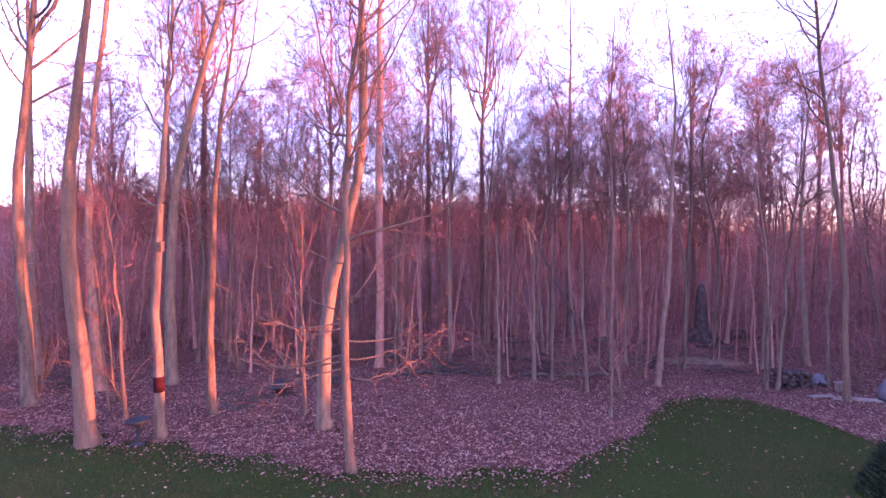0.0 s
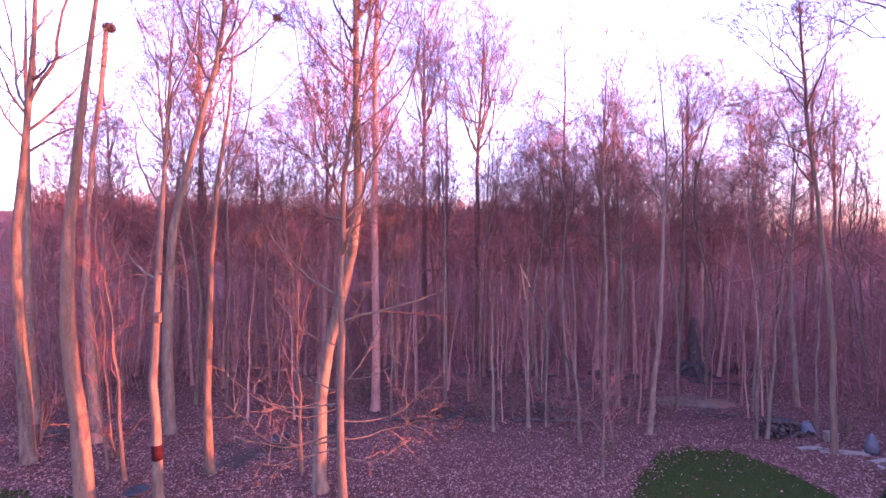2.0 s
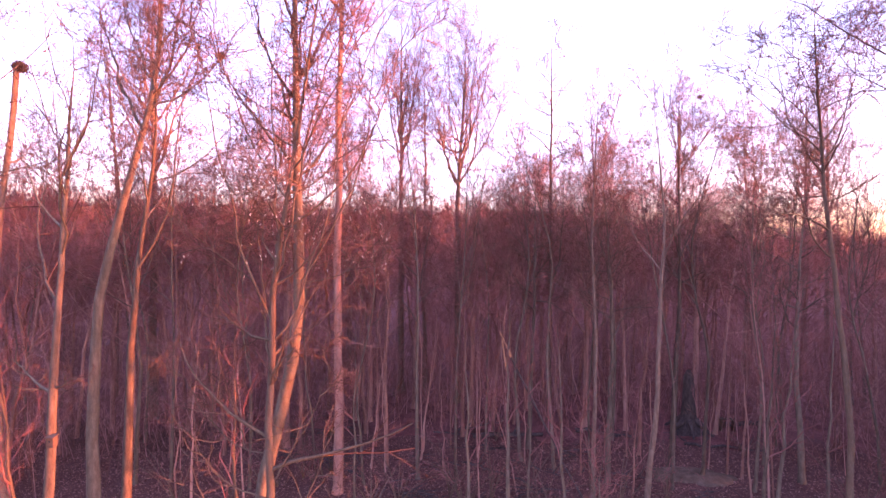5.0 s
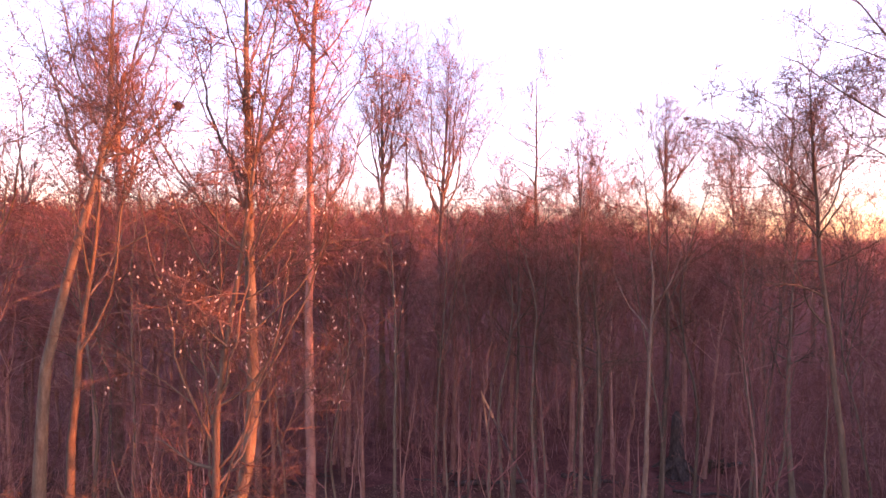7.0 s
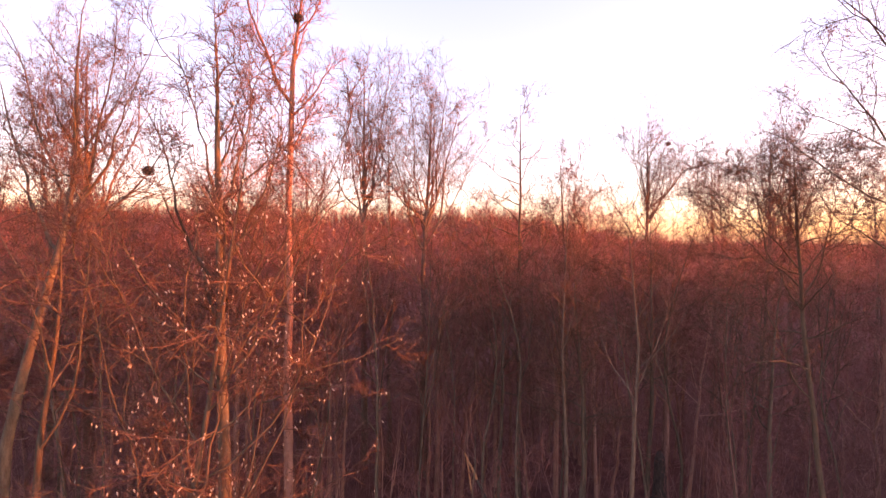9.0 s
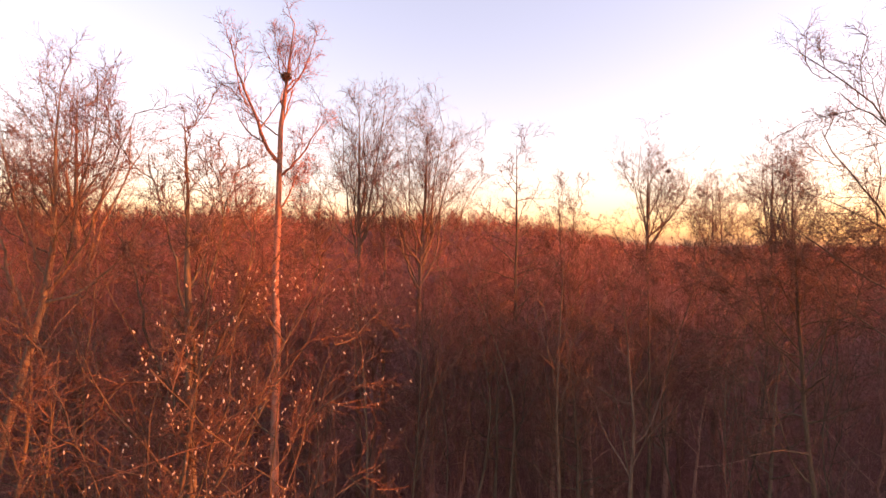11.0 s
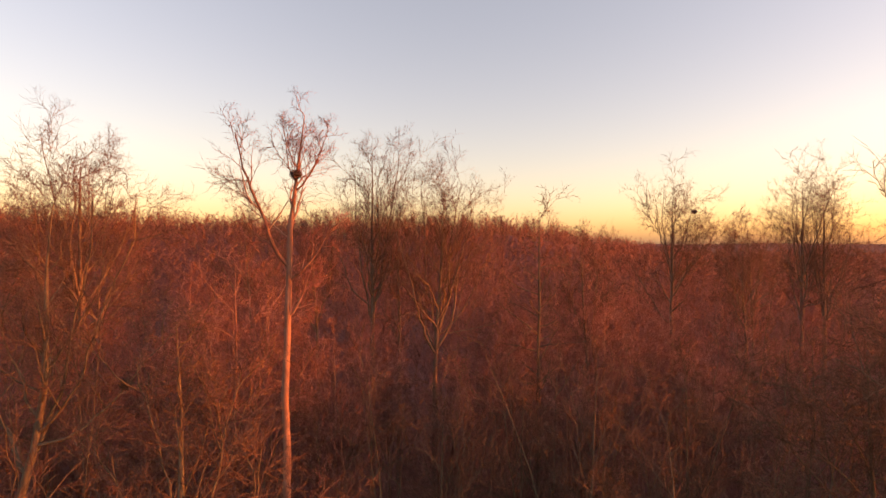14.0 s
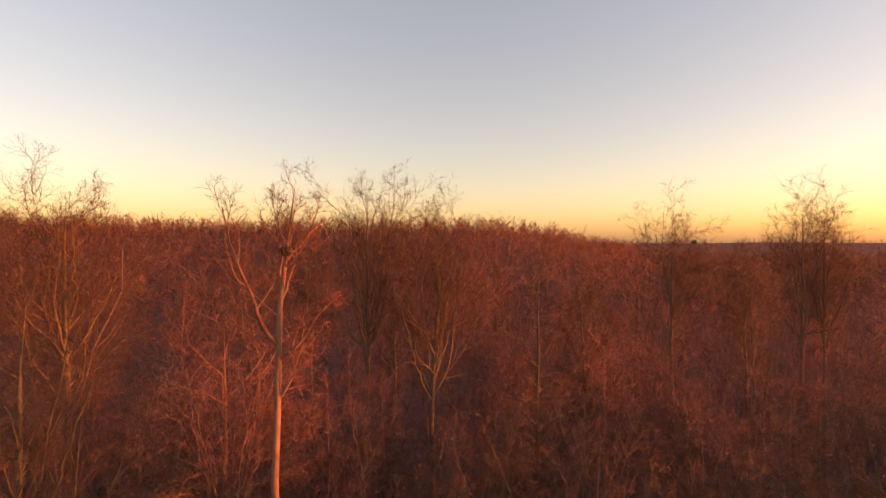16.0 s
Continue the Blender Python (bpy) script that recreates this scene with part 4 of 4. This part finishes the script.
wood_stuff("side_thicket", "unseen tall thicket added to narrow the low sun's gap", 10, side, 4.5, 8, 9, 4, 0, 0.09, BRUSH, 0.05, 0.04)
# unseen far trees, added for the shade they cast
y = 62 + 340 * rng.random(440) ** 1.3
side = np.stack([y * 1.05 + 6 + rng.uniform(0, 45, 440), y], -1)
wood_stuff("side_woods", "unseen far wood added to shade the wood ahead", 11, side, 8, 12.5, 7, 2, 0, 0.16, BRUSH, 0.1, 0.12)
side = np.stack([rng.uniform(-60, -19, 80), rng.uniform(-10, 14, 80)], -1)
wood_stuff("side_woods", "bare thicket beside the garden", 9, side, 6, 14, 9, 4, 1, 0.07, BRUSH)


# ---- leaves and grass ----
def leaves(name, label, seed, n, inside, size, z):
    rng = np.random.default_rng(seed)
    p = inside(rng, n)
    n = len(p)
    a = rng.uniform(0, 2 * np.pi, n)
    s = size * rng.uniform(0.5, 1.3, n)
    u = np.stack([np.cos(a), np.sin(a), rng.normal(size=n) * 0.25], -1) * s[:, None]
    v = np.stack([-np.sin(a), np.cos(a), rng.normal(size=n) * 0.25], -1) * (s * rng.uniform(0.5, 0.8, n))[:, None]
    c = np.concatenate([p, (z(p[:, 0], p[:, 1]) + 0.005 + rng.random(n) * 0.025)[:, None]], 1)
    fold = np.zeros((n, 3))
    fold[:, 2] = s * rng.uniform(0.1, 0.5, n)
    verts = np.stack([c - u, c - v + fold, c + u, c + v + fold], 1).reshape(-1, 3)
    i = np.arange(n)[:, None] * 4
    tris = np.concatenate([i + [0, 1, 2], i + [0, 2, 3]])
    return tagged(new(name, mesh_of(name, verts, tris, LEAF, False)), label, "leaves", kind="stuff")


def cover_z(x, y):
    """The height of lawn or clearing floor, whichever lies on top."""
    return np.maximum(lawn_z(x, np.clip((y + 16) / (lawn_edge(x) + 16), 0, 1), y) * (y < lawn_edge(x)), floor_z(x, y) * (y > lawn_edge(x)))


def litter_spots(rng, n):
    y = 9 + 15 * rng.random(n) ** 1.35
    p = np.stack([rng.uniform(-1, 1, n) * (y * 1.0 + 4), y], -1)
    burnt = np.hypot((p[:, 0] + 6.9) / 1.5, (p[:, 1] - 14.2) / 1.5) < 0.35 + 0.8 * rng.random(n)
    return p[(p[:, 1] > lawn_edge(p[:, 0]) - 1.3 * rng.random(n) ** 5 + 0.1) & (~burnt | (rng.random(n) < 0.5))]


def lawn_spots(rng, n):
    p = np.stack([rng.uniform(-13, 15, n), rng.uniform(7.5, 16.5, n)], -1)
    near = np.clip(1 - (lawn_edge(p[:, 0]) - p[:, 1]) / 4, 0, 1)
    return p[(p[:, 1] < lawn_edge(p[:, 0])) & (rng.random(n) < 0.75 + 0.25 * near)]


leaves("leaf_litter", "dry tan and grey fallen leaves on the wood floor", 1, 150000, litter_spots, 0.036, cover_z)
def lawn_rim_spots(rng, n):
    p = lawn_spots(rng, n)
    return p[rng.random(len(p)) < 0.06 + 0.85 * np.exp(-(lawn_edge(p[:, 0]) - p[:, 1]) / 0.32)]


leaves("lawn_leaves", "pale fallen leaves scattered on the lawn, thick along its rim", 2, 40000, lawn_rim_spots, 0.036, lambda x, y: cover_z(x, y) + 0.035)


def grass():
    rng = np.random.default_rng(8)
    p = lawn_spots(rng, 330000)
    n = len(p)
    a = rng.uniform(0, 2 * np.pi, n)
    w = np.stack([np.cos(a), np.sin(a), 0 * a], -1) * 0.006
    tip = np.concatenate([rng.normal(size=(n, 2)) * 0.025, rng.uniform(0.03, 0.07, (n, 1))], 1)
    c = np.concatenate([p, cover_z(p[:, 0], p[:, 1])[:, None] - 0.01], 1)
    verts = np.stack([c - w, c + w, c + tip], 1).reshape(-1, 3)
    tagged(new("grass", mesh_of("grass", verts, np.arange(3 * n).reshape(-1, 3), GRASS, False)), "short green lawn grass", "grass", kind="stuff")


grass()


# ---- garden things ----
def lathe(profile, sides=20):
    """A body turned round z from (radius, height) pairs."""
    p = np.array(profile, float)
    a = np.arange(sides) * 2 * np.pi / sides
    verts = np.stack([p[:, None, 0] * np.cos(a), p[:, None, 0] * np.sin(a), np.repeat(p[:, 1:], sides, 1)], -1).reshape(-1, 3)
    i = np.arange(len(p) - 1)[:, None] * sides
    s, s1 = np.arange(sides), (np.arange(sides) + 1) % sides
    return verts, np.stack([i + s, i + s1, i + s1 + sides, i + s + sides], -1).reshape(-1, 4)


def block(sx, sy, sz, bevel=0.01, seed=0, rough=0.0):
    """A bevelled block standing on z = 0, with slightly uneven corners."""
    bm = bmesh.new()
    bmesh.ops.create_cube(bm, size=1)
    bmesh.ops.scale(bm, vec=(sx, sy, sz), verts=bm.verts)
    bmesh.ops.translate(bm, vec=(0, 0, sz / 2), verts=bm.verts)
    r = random.Random(seed)
    for v in bm.verts:
        v.co += Vector([r.uniform(-rough, rough) for _ in range(3)])
    bmesh.ops.bevel(bm, geom=bm.edges[:], offset=bevel, segments=2, affect="EDGES")
    return bm


def block_mesh(name, bm, material):
    me = bpy.data.meshes.new(name)
    bm.to_mesh(me)
    bm.free()
    me.materials.append(material)
    return me


def rod(a, b, r0, r1, sides=7, k=5, wob=0.0, seed=0):
    rng = np.random.default_rng(seed)
    s = np.linspace(0, 1, k)
    line = np.array(a, float) + np.subtract(b, a) * s[:, None]
    line[1:-1] += rng.normal(size=(k - 2, 3)) * wob
    return tubes(line[None], (r0 + (r1 - r0) * s)[None], sides)


def capped(piece, sides):
    """A tube with its two ends closed by flat fans of quads."""
    v, f = piece
    last = len(v) - sides
    mid = len(v)
    v = np.concatenate([v, v[:sides].mean(0, keepdims=True), v[last:].mean(0, keepdims=True)])
    s = np.arange(0, sides, 2)
    e0 = np.stack([s, np.full_like(s, mid), (s + 2) % sides, (s + 1) % sides], -1)
    e1 = np.stack([last + s, last + (s + 1) % sides, last + (s + 2) % sides, np.full_like(s, mid + 1)], -1)
    return v, np.concatenate([f, e0, e1])


# bird bath at the lawn's edge
bath = thing("bird_bath", -8.25, 10.35, 0.02, "dark concrete bird bath on a slender pedestal", "bird bath")
part("base", mesh_of("base", *lathe([(0.0, 0.0), (0.17, 0.0), (0.175, 0.03), (0.13, 0.06), (0.08, 0.09)]), CONCRETE), bath)
part("pedestal", mesh_of("pedestal", *lathe([(0.08, 0.085), (0.055, 0.13), (0.045, 0.28), (0.05, 0.42), (0.075, 0.5), (0.11, 0.53)]), CONCRETE), bath)
part("basin", mesh_of("basin", *lathe([(0.0, 0.52), (0.1, 0.525), (0.22, 0.56), (0.285, 0.615), (0.295, 0.64), (0.275, 0.645), (0.2, 0.6), (0.0, 0.575)], 28), CONCRETE), bath, "shallow round basin")

# fire pit on its burnt ground
pit = thing("fire_pit", -6.48, 14.75, 0.03, "black iron fire pit with a domed mesh lid", "fire pit")
part("bowl", mesh_of("bowl", *lathe([(0.0, 0.1), (0.18, 0.12), (0.31, 0.2), (0.36, 0.25), (0.39, 0.255), (0.39, 0.27), (0.33, 0.265)], 24), DARK_IRON), pit)
lid = part("lid", mesh_of("lid", *lathe([(0.345, 0.268), (0.33, 0.33), (0.26, 0.4), (0.14, 0.445), (0.02, 0.455), (0.0, 0.457)], 24), DARK_IRON), pit, "domed dark spark screen")
part("lid_knob", mesh_of("lid_knob", *lathe([(0.012, 0.45), (0.014, 0.48), (0.03, 0.49), (0.025, 0.51), (0.0, 0.515)], 10), DARK_IRON), lid)
for i in range(4):
    a = radians(45 + 90 * i)
    part("leg", mesh_of("leg", *rod((0.3 * math.cos(a), 0.3 * math.sin(a), 0.22), (0.38 * math.cos(a), 0.38 * math.sin(a), -0.03), 0.016, 0.014, 6), DARK_IRON), pit)


def patch(name, x, y, rx, ry, high, material, label, category, seed, base=0.03):
    """A low irregular heap or spill on the ground."""
    rng = np.random.default_rng(seed)
    rings, sides = 10, 40
    a = np.arange(sides) * 2 * np.pi / sides
    edge = 1 + 0.1 * np.sin(2 * a + seed) + 0.08 * np.sin(5 * a + 2 * seed) + 0.05 * rng.normal(size=sides)
    s = np.linspace(0.02, 1, rings)
    r = s[:, None] * edge
    z = base + high * (1 - s[:, None] ** 2) * np.ones(sides) + 0.18 * high * rng.normal(size=(rings, sides)) * (1 - s[:, None])
    z[-1] = -0.12
    v = np.stack([rx * r * np.cos(a), ry * r * np.sin(a), z], -1).reshape(-1, 3)
    i = np.arange(rings - 1)[:, None] * sides
    q, q1 = np.arange(sides), (np.arange(sides) + 1) % sides
    me = mesh_of(name, v, np.stack([i + q, i + sides + q, i + sides + q1, i + q1], -1).reshape(-1, 4), material)
    ob = tagged(new(name, me), label, category, kind="structure")
    ob.location = (x, y, 0)


patch("burnt_ground", -6.9, 14.2, 1.5, 1.4, 0.02, ASH, "dark burnt soil round the fire pit", "ground", 3, 0.02)
patch("chip_mound", 9.6, 20.8, 1.9, 0.8, 0.14, CHIPS, "low pale mound of wood chips", "mound", 4)

# firewood stack and the clutter beside it
pile = thing("woodpile", 11.15, 17.2, 0, "low stack of dark weathered firewood logs", "woodpile")
rng = np.random.default_rng(31)
log_meshes = [mesh_of("log", *capped(rod((0, -0.24, 0), (0, 0.24, 0), r, r * 0.93, 8, 4, 0.006, 60 + j), 8), DEAD_WOOD) for j, r in enumerate((0.055, 0.065, 0.075, 0.085))]
for row in range(5):
    for j in range(9 - row // 2):
        o = part("log", log_meshes[rng.integers(4)], pile)
        o.matrix_basis = pose(-0.6 + 0.14 * j + 0.07 * (row % 2) + rng.normal() * 0.02, rng.normal() * 0.07, 0.08 + 0.12 * row + rng.normal() * 0.01, rng.normal() * 5, rng.uniform(0, 360), rng.normal() * 11)
sheet = thing("tarp", 12.15, 17.55, 0, "crumpled pale blue tarp over scrap wood", "tarp")
g = np.linspace(-1, 1, 14)
gx, gy = np.meshgrid(g, g, indexing="ij")
gz = 0.42 - 0.3 * np.abs(gx) ** 2.2 - 0.22 * np.abs(gy) ** 3 + 0.035 * np.sin(7 * gx + 3 * gy) + 0.02 * np.sin(13 * gy)
i = np.arange(13)[:, None] * 14 + np.arange(13)
quads = np.stack([i, i + 14, i + 15, i + 1], -1).reshape(-1, 4)
top = np.stack([0.26 * gx, 0.22 * gy, np.maximum(gz, 0.0)], -1).reshape(-1, 3)
part("sheet", mesh_of("sheet", *joined([(top, quads), (top - [0, 0, 0.006], quads[:, ::-1])]), SHEETING), sheet)
part("scrap_wood", block_mesh("scrap_wood", block(0.36, 0.28, 0.3, 0.02, 3, 0.02), DEAD_WOOD), sheet)
tub = thing("storage_tub", 12.55, 16.9, 0, "small pale grey storage tub beside the tarp", "tub")
part("body", block_mesh("body", block(0.36, 0.28, 0.28, 0.03, 5, 0.01), PALE_BOARD), tub)
o = part("lid", block_mesh("lid", block(0.4, 0.32, 0.04, 0.012, 6), PALE_BOARD), tub)
o.location = (0, 0, 0.278)
for n, (x, y, z, sx, sy, turn) in enumerate(((11.35, 16.05, 0.04, 0.95, 0.35, 12), (12.2, 15.75, 0.04, 1.6, 0.3, -6), (12.25, 15.8, 0.085, 1.25, 0.24, -14), (12.95, 15.25, 0.04, 0.8, 0.3, 20), (12.7, 14.7, 0.04, 0.5, 0.34, -30))):
    o = tagged(new("board", block_mesh("board", block(sx * 0.85, sy * 0.6, 0.045, 0.006, n, 0.01), PALE_BOARD)), "pale weathered board lying on the ground", "board", "boards by the woodpile")
    o.matrix_basis = pose(x, y, z, 0, 0, turn)
cone = thing("garden_ornament", 13.15, 15.9, 0, "blue-grey cone-shaped garden ornament on a round foot", "garden ornament")
part("foot", mesh_of("foot", *lathe([(0.0, 0.0), (0.2, 0.0), (0.21, 0.06), (0.17, 0.1)], 16), CONCRETE), cone)
part("cone", mesh_of("cone", *lathe([(0.17, 0.095), (0.2, 0.2), (0.19, 0.34), (0.13, 0.52), (0.05, 0.66), (0.0, 0.7)], 16), SLATE_BLUE), cone)
stump = thing("stump", 12.2, 13.9, 0, "short weathered tree stump at the lawn's edge", "stump")
part("trunk", mesh_of("trunk", *capped(rod((0, 0, -0.1), (0.03, 0, 0.75), 0.17, 0.13, 10, 6, 0.01, 4), 10), BARK), stump)


# fallen logs and dead branches
def fallen_log(x, y, length, radius, turn, label, seed, z=0.0):
    ob = thing("fallen_log", x, y, z, label, "log", "fallen logs of the wood")
    ob.rotation_euler = (0, 0, radians(turn))
    part("trunk", mesh_of("trunk", *capped(rod((-length / 2, 0, radius * 0.8), (length / 2, 0, radius * 0.6), radius, radius * 0.6, 10, 9, 0.06, seed), 10), DEAD_WOOD), ob)
    rng = np.random.default_rng(seed)
    for j in range(3):
        x0 = rng.uniform(-0.35, 0.45) * length
        part("branch_stub", mesh_of("branch_stub", *rod((x0, 0, radius), (x0 + rng.uniform(0.2, 0.5), rng.normal() * 0.3, radius + rng.uniform(0.25, 0.6)), 0.04, 0.015, 6, 4, 0.02, j), DEAD_WOOD), ob)


fallen_log(2.6, 24.3, 3.4, 0.13, 9, "dark rotting log lying across the wood floor", 1)
fallen_log(7.2, 24.9, 2.6, 0.11, -14, "dark rotting log lying behind the saplings", 2)
fallen_log(15.0, 26.8, 3.0, 0.12, 12, "dark rotting log by the old stump", 3)
fallen_log(-0.6, 18.0, 2.2, 0.07, -24, "fallen dead branch in the leaf litter", 4)
fallen_log(-3.0, 17.2, 2.6, 0.06, 6, "fallen dead branch in the leaf litter", 5)
fallen_log(-5.5, 16.6, 1.8, 0.07, -10, "fallen dead branch behind the fire pit", 6)
fallen_log(-14.6, 15.4, 2.4, 0.1, 20, "fallen dead branch among brush", 7)


def brush_pile(x, y, wide, high, count, label, seed):
    rng = np.random.default_rng(seed)
    ob = thing("brush_pile", x, y, 0, label, "brush pile", "brush piles of the clearing")
    for j in range(count):
        a, l = rng.uniform(0, math.pi), rng.uniform(0.4, 1.0) * wide
        c = np.array([rng.normal() * wide * 0.2, rng.normal() * wide * 0.15, rng.uniform(0.03, high)])
        d = np.array([math.cos(a) * l, math.sin(a) * l * 0.6, rng.normal() * 0.2 * high]) / 2
        part("stick", mesh_of("stick", *rod(c - d, c + d, rng.uniform(0.012, 0.03), 0.008, 5, 5, 0.03, j), DEAD_WOOD), ob)


brush_pile(-1.2, 18.6, 2.2, 0.4, 22, "loose heap of dark dead branches", 1)
brush_pile(-4.9, 16.2, 1.6, 0.25, 14, "loose heap of dark dead sticks", 2)
brush_pile(-14.2, 14.6, 1.8, 0.5, 20, "heap of twigs beneath the sunlit trunk", 3)
brush_pile(3.2, 18.6, 1.8, 0.5, 16, "loose heap of dark dead branches", 4)
brush_pile(9.6, 18.8, 1.8, 0.35, 12, "loose dead sticks by the chip mound", 5)

pick = random.Random(12)
for n in range(9):
    brush_pile(pick.uniform(-7, 11), pick.uniform(18.5, 25), pick.uniform(1.2, 2.6), pick.uniform(0.15, 0.4), 12, "scattered dark dead branches on the wood floor", 20 + n)
for n in range(14):
    y = pick.uniform(17.5, 26)
    fallen_log(pick.uniform(-0.4, 0.55) * y, y, pick.uniform(1.4, 3.4), pick.uniform(0.03, 0.09), pick.uniform(-35, 35), "dead branch lying in the leaf litter", 40 + n)

# old flared stump deep in the wood, and the little bench near it
old = thing("old_stump", 11.6, 25.8, 0, "broad dark broken stump with flaring roots", "stump")
part("trunk", mesh_of("trunk", *lathe([(0.8, -0.1), (0.5, 0.25), (0.36, 0.7), (0.3, 1.4), (0.27, 2.2), (0.22, 2.7), (0.08, 3.0)], 14), DEAD_WOOD), old)
for j in range(6):
    a = radians(20 + 60 * j)
    part("root", mesh_of("root", *rod((0.3 * math.cos(a), 0.3 * math.sin(a), 0.55), (1.15 * math.cos(a), 1.15 * math.sin(a), -0.06), 0.17, 0.05, 7, 6, 0.02, j), DEAD_WOOD), old)
bench = thing("bench", 13.5, 25.9, 0, "small weathered wooden bench in the wood", "bench")
o = part("seat", block_mesh("seat", block(0.75, 0.28, 0.05, 0.008, 2), CUT_WOOD), bench)
o.location = (0, 0, 0.55)
for x in (-0.3, 0.3):
    o = part("leg", block_mesh("leg", block(0.07, 0.24, 0.58, 0.008, 2), CUT_WOOD), bench)
    o.location = (x, 0, -0.03)

# leaning broken trunk; sunlight on its split top is painted in pale orange
broken = thing("broken_tree", 5.0, 18.4, 0, "leaning dead trunk split into a fork painted as sunlit", "dead tree")
part("trunk", mesh_of("trunk", *rod((0, 0, -0.1), (-2.75, 0, 5.3), 0.04, 0.035, 8, 8, 0.05, 2), DEAD_WOOD), broken)
part("limb", mesh_of("limb", *rod((-2.7, 0, 5.2), (-3.1, -0.05, 6.1), 0.05, 0.02, 7, 4, 0.01, 3), SUNLIT_WOOD), broken)
part("limb", mesh_of("limb", *rod((-2.85, 0, 4.7), (-3.05, -0.05, 6.0), 0.04, 0.02, 7, 4, 0.01, 4), SUNLIT_WOOD), broken)


# nests
def nest(x, y, z, size, label, seed):
    rng = np.random.default_rng(seed)
    n = 260
    c = rng.normal(size=(n, 3))
    c *= (size * rng.uniform(0.3, 1, (n, 1)) / np.linalg.norm(c, axis=1, keepdims=True))
    c[:, 2] *= 0.75
    d = np.cross(c, rng.normal(size=(n, 3)))
    d *= size * 0.55 / np.linalg.norm(d, axis=1, keepdims=True)
    lines = np.stack([c - d, c + 0.1 * c, c + d], 1)
    ob = tagged(new("nest", mesh_of("nest", *tubes(lines, np.full((n, 3), size * 0.035), 3), NEST)), label, "nest", "nests in the treetops")
    ob.location = (x, y, z)


nest(-3.62, 18.5, 20.5, 0.17, "dark nest of sticks in a high fork", 1)
nest(18.35, 39.93, 20.7, 0.19, "dark nest of sticks in a tall crown", 2)
nest(-6.85, 15.6, 15.0, 0.16, "dark leafy nest hanging in the branches", 3)
nest(-12.45, 14.6, 14.45, 0.2, "dark clump on the broken trunk's top", 4)

# bird house on the slender tree
house = thing("bird_house", -7.96, 10.78, 4.85, "small wooden bird house fixed to the slender trunk", "bird house")
body = part("body", block_mesh("body", block(0.15, 0.13, 0.22, 0.006, 1), CUT_WOOD), house)
o = part("roof", block_mesh("roof", block(0.2, 0.19, 0.025, 0.005, 2), CUT_WOOD), house)
o.matrix_basis = pose(0, -0.01, 0.225, 12, 0, 0)
o = part("entrance", mesh_of("entrance", *lathe([(0.026, 0), (0.022, 0.004), (0.0, 0.003)], 12), DARK_IRON), body, "dark round entrance hole")
o.matrix_basis = pose(0, -0.068, 0.14, 90, 0, 0)


# evergreen shrub at the lawn's corner
def evergreen(x, y, height, wide, seed):
    rng = np.random.default_rng(seed)
    ob = thing("evergreen_shrub", x, y, 0, "dense dark green conical evergreen shrub on the lawn", "shrub")
    part("trunk", mesh_of("trunk", *rod((0, 0, -0.1), (0, 0, height * 0.8), 0.06, 0.02, 7), BARK), ob)
    n = 9000
    z = height * (1 - np.sqrt(rng.random(n))) * 1.02 + 0.05
    a = rng.uniform(0, 2 * np.pi, n)
    r = wide * (1 - z / (height * 1.08)) * (0.75 + 0.3 * rng.random(n)) * (1 + 0.12 * np.sin(5 * a + 4 * z))
    c = np.stack([r * np.cos(a), r * np.sin(a), z], -1)
    out = np.stack([np.cos(a), np.sin(a), 0.9 + 0 * a], -1) + rng.normal(size=(n, 3)) * 0.35
    out *= 0.09 * rng.uniform(0.6, 1.2, (n, 1)) / np.linalg.norm(out, axis=1, keepdims=True)
    sidew = np.cross(out, rng.normal(size=(n, 3)))
    sidew *= 0.022 / np.linalg.norm(sidew, axis=1, keepdims=True)
    verts = np.stack([c - out * 0.5, c + sidew, c + out, c - sidew], 1).reshape(-1, 3)
    part("crown", mesh_of("crown", verts, np.arange(4 * n).reshape(-1, 4), NEEDLES, False), ob)


evergreen(8.75, 9.25, 2.1, 0.85, 3)
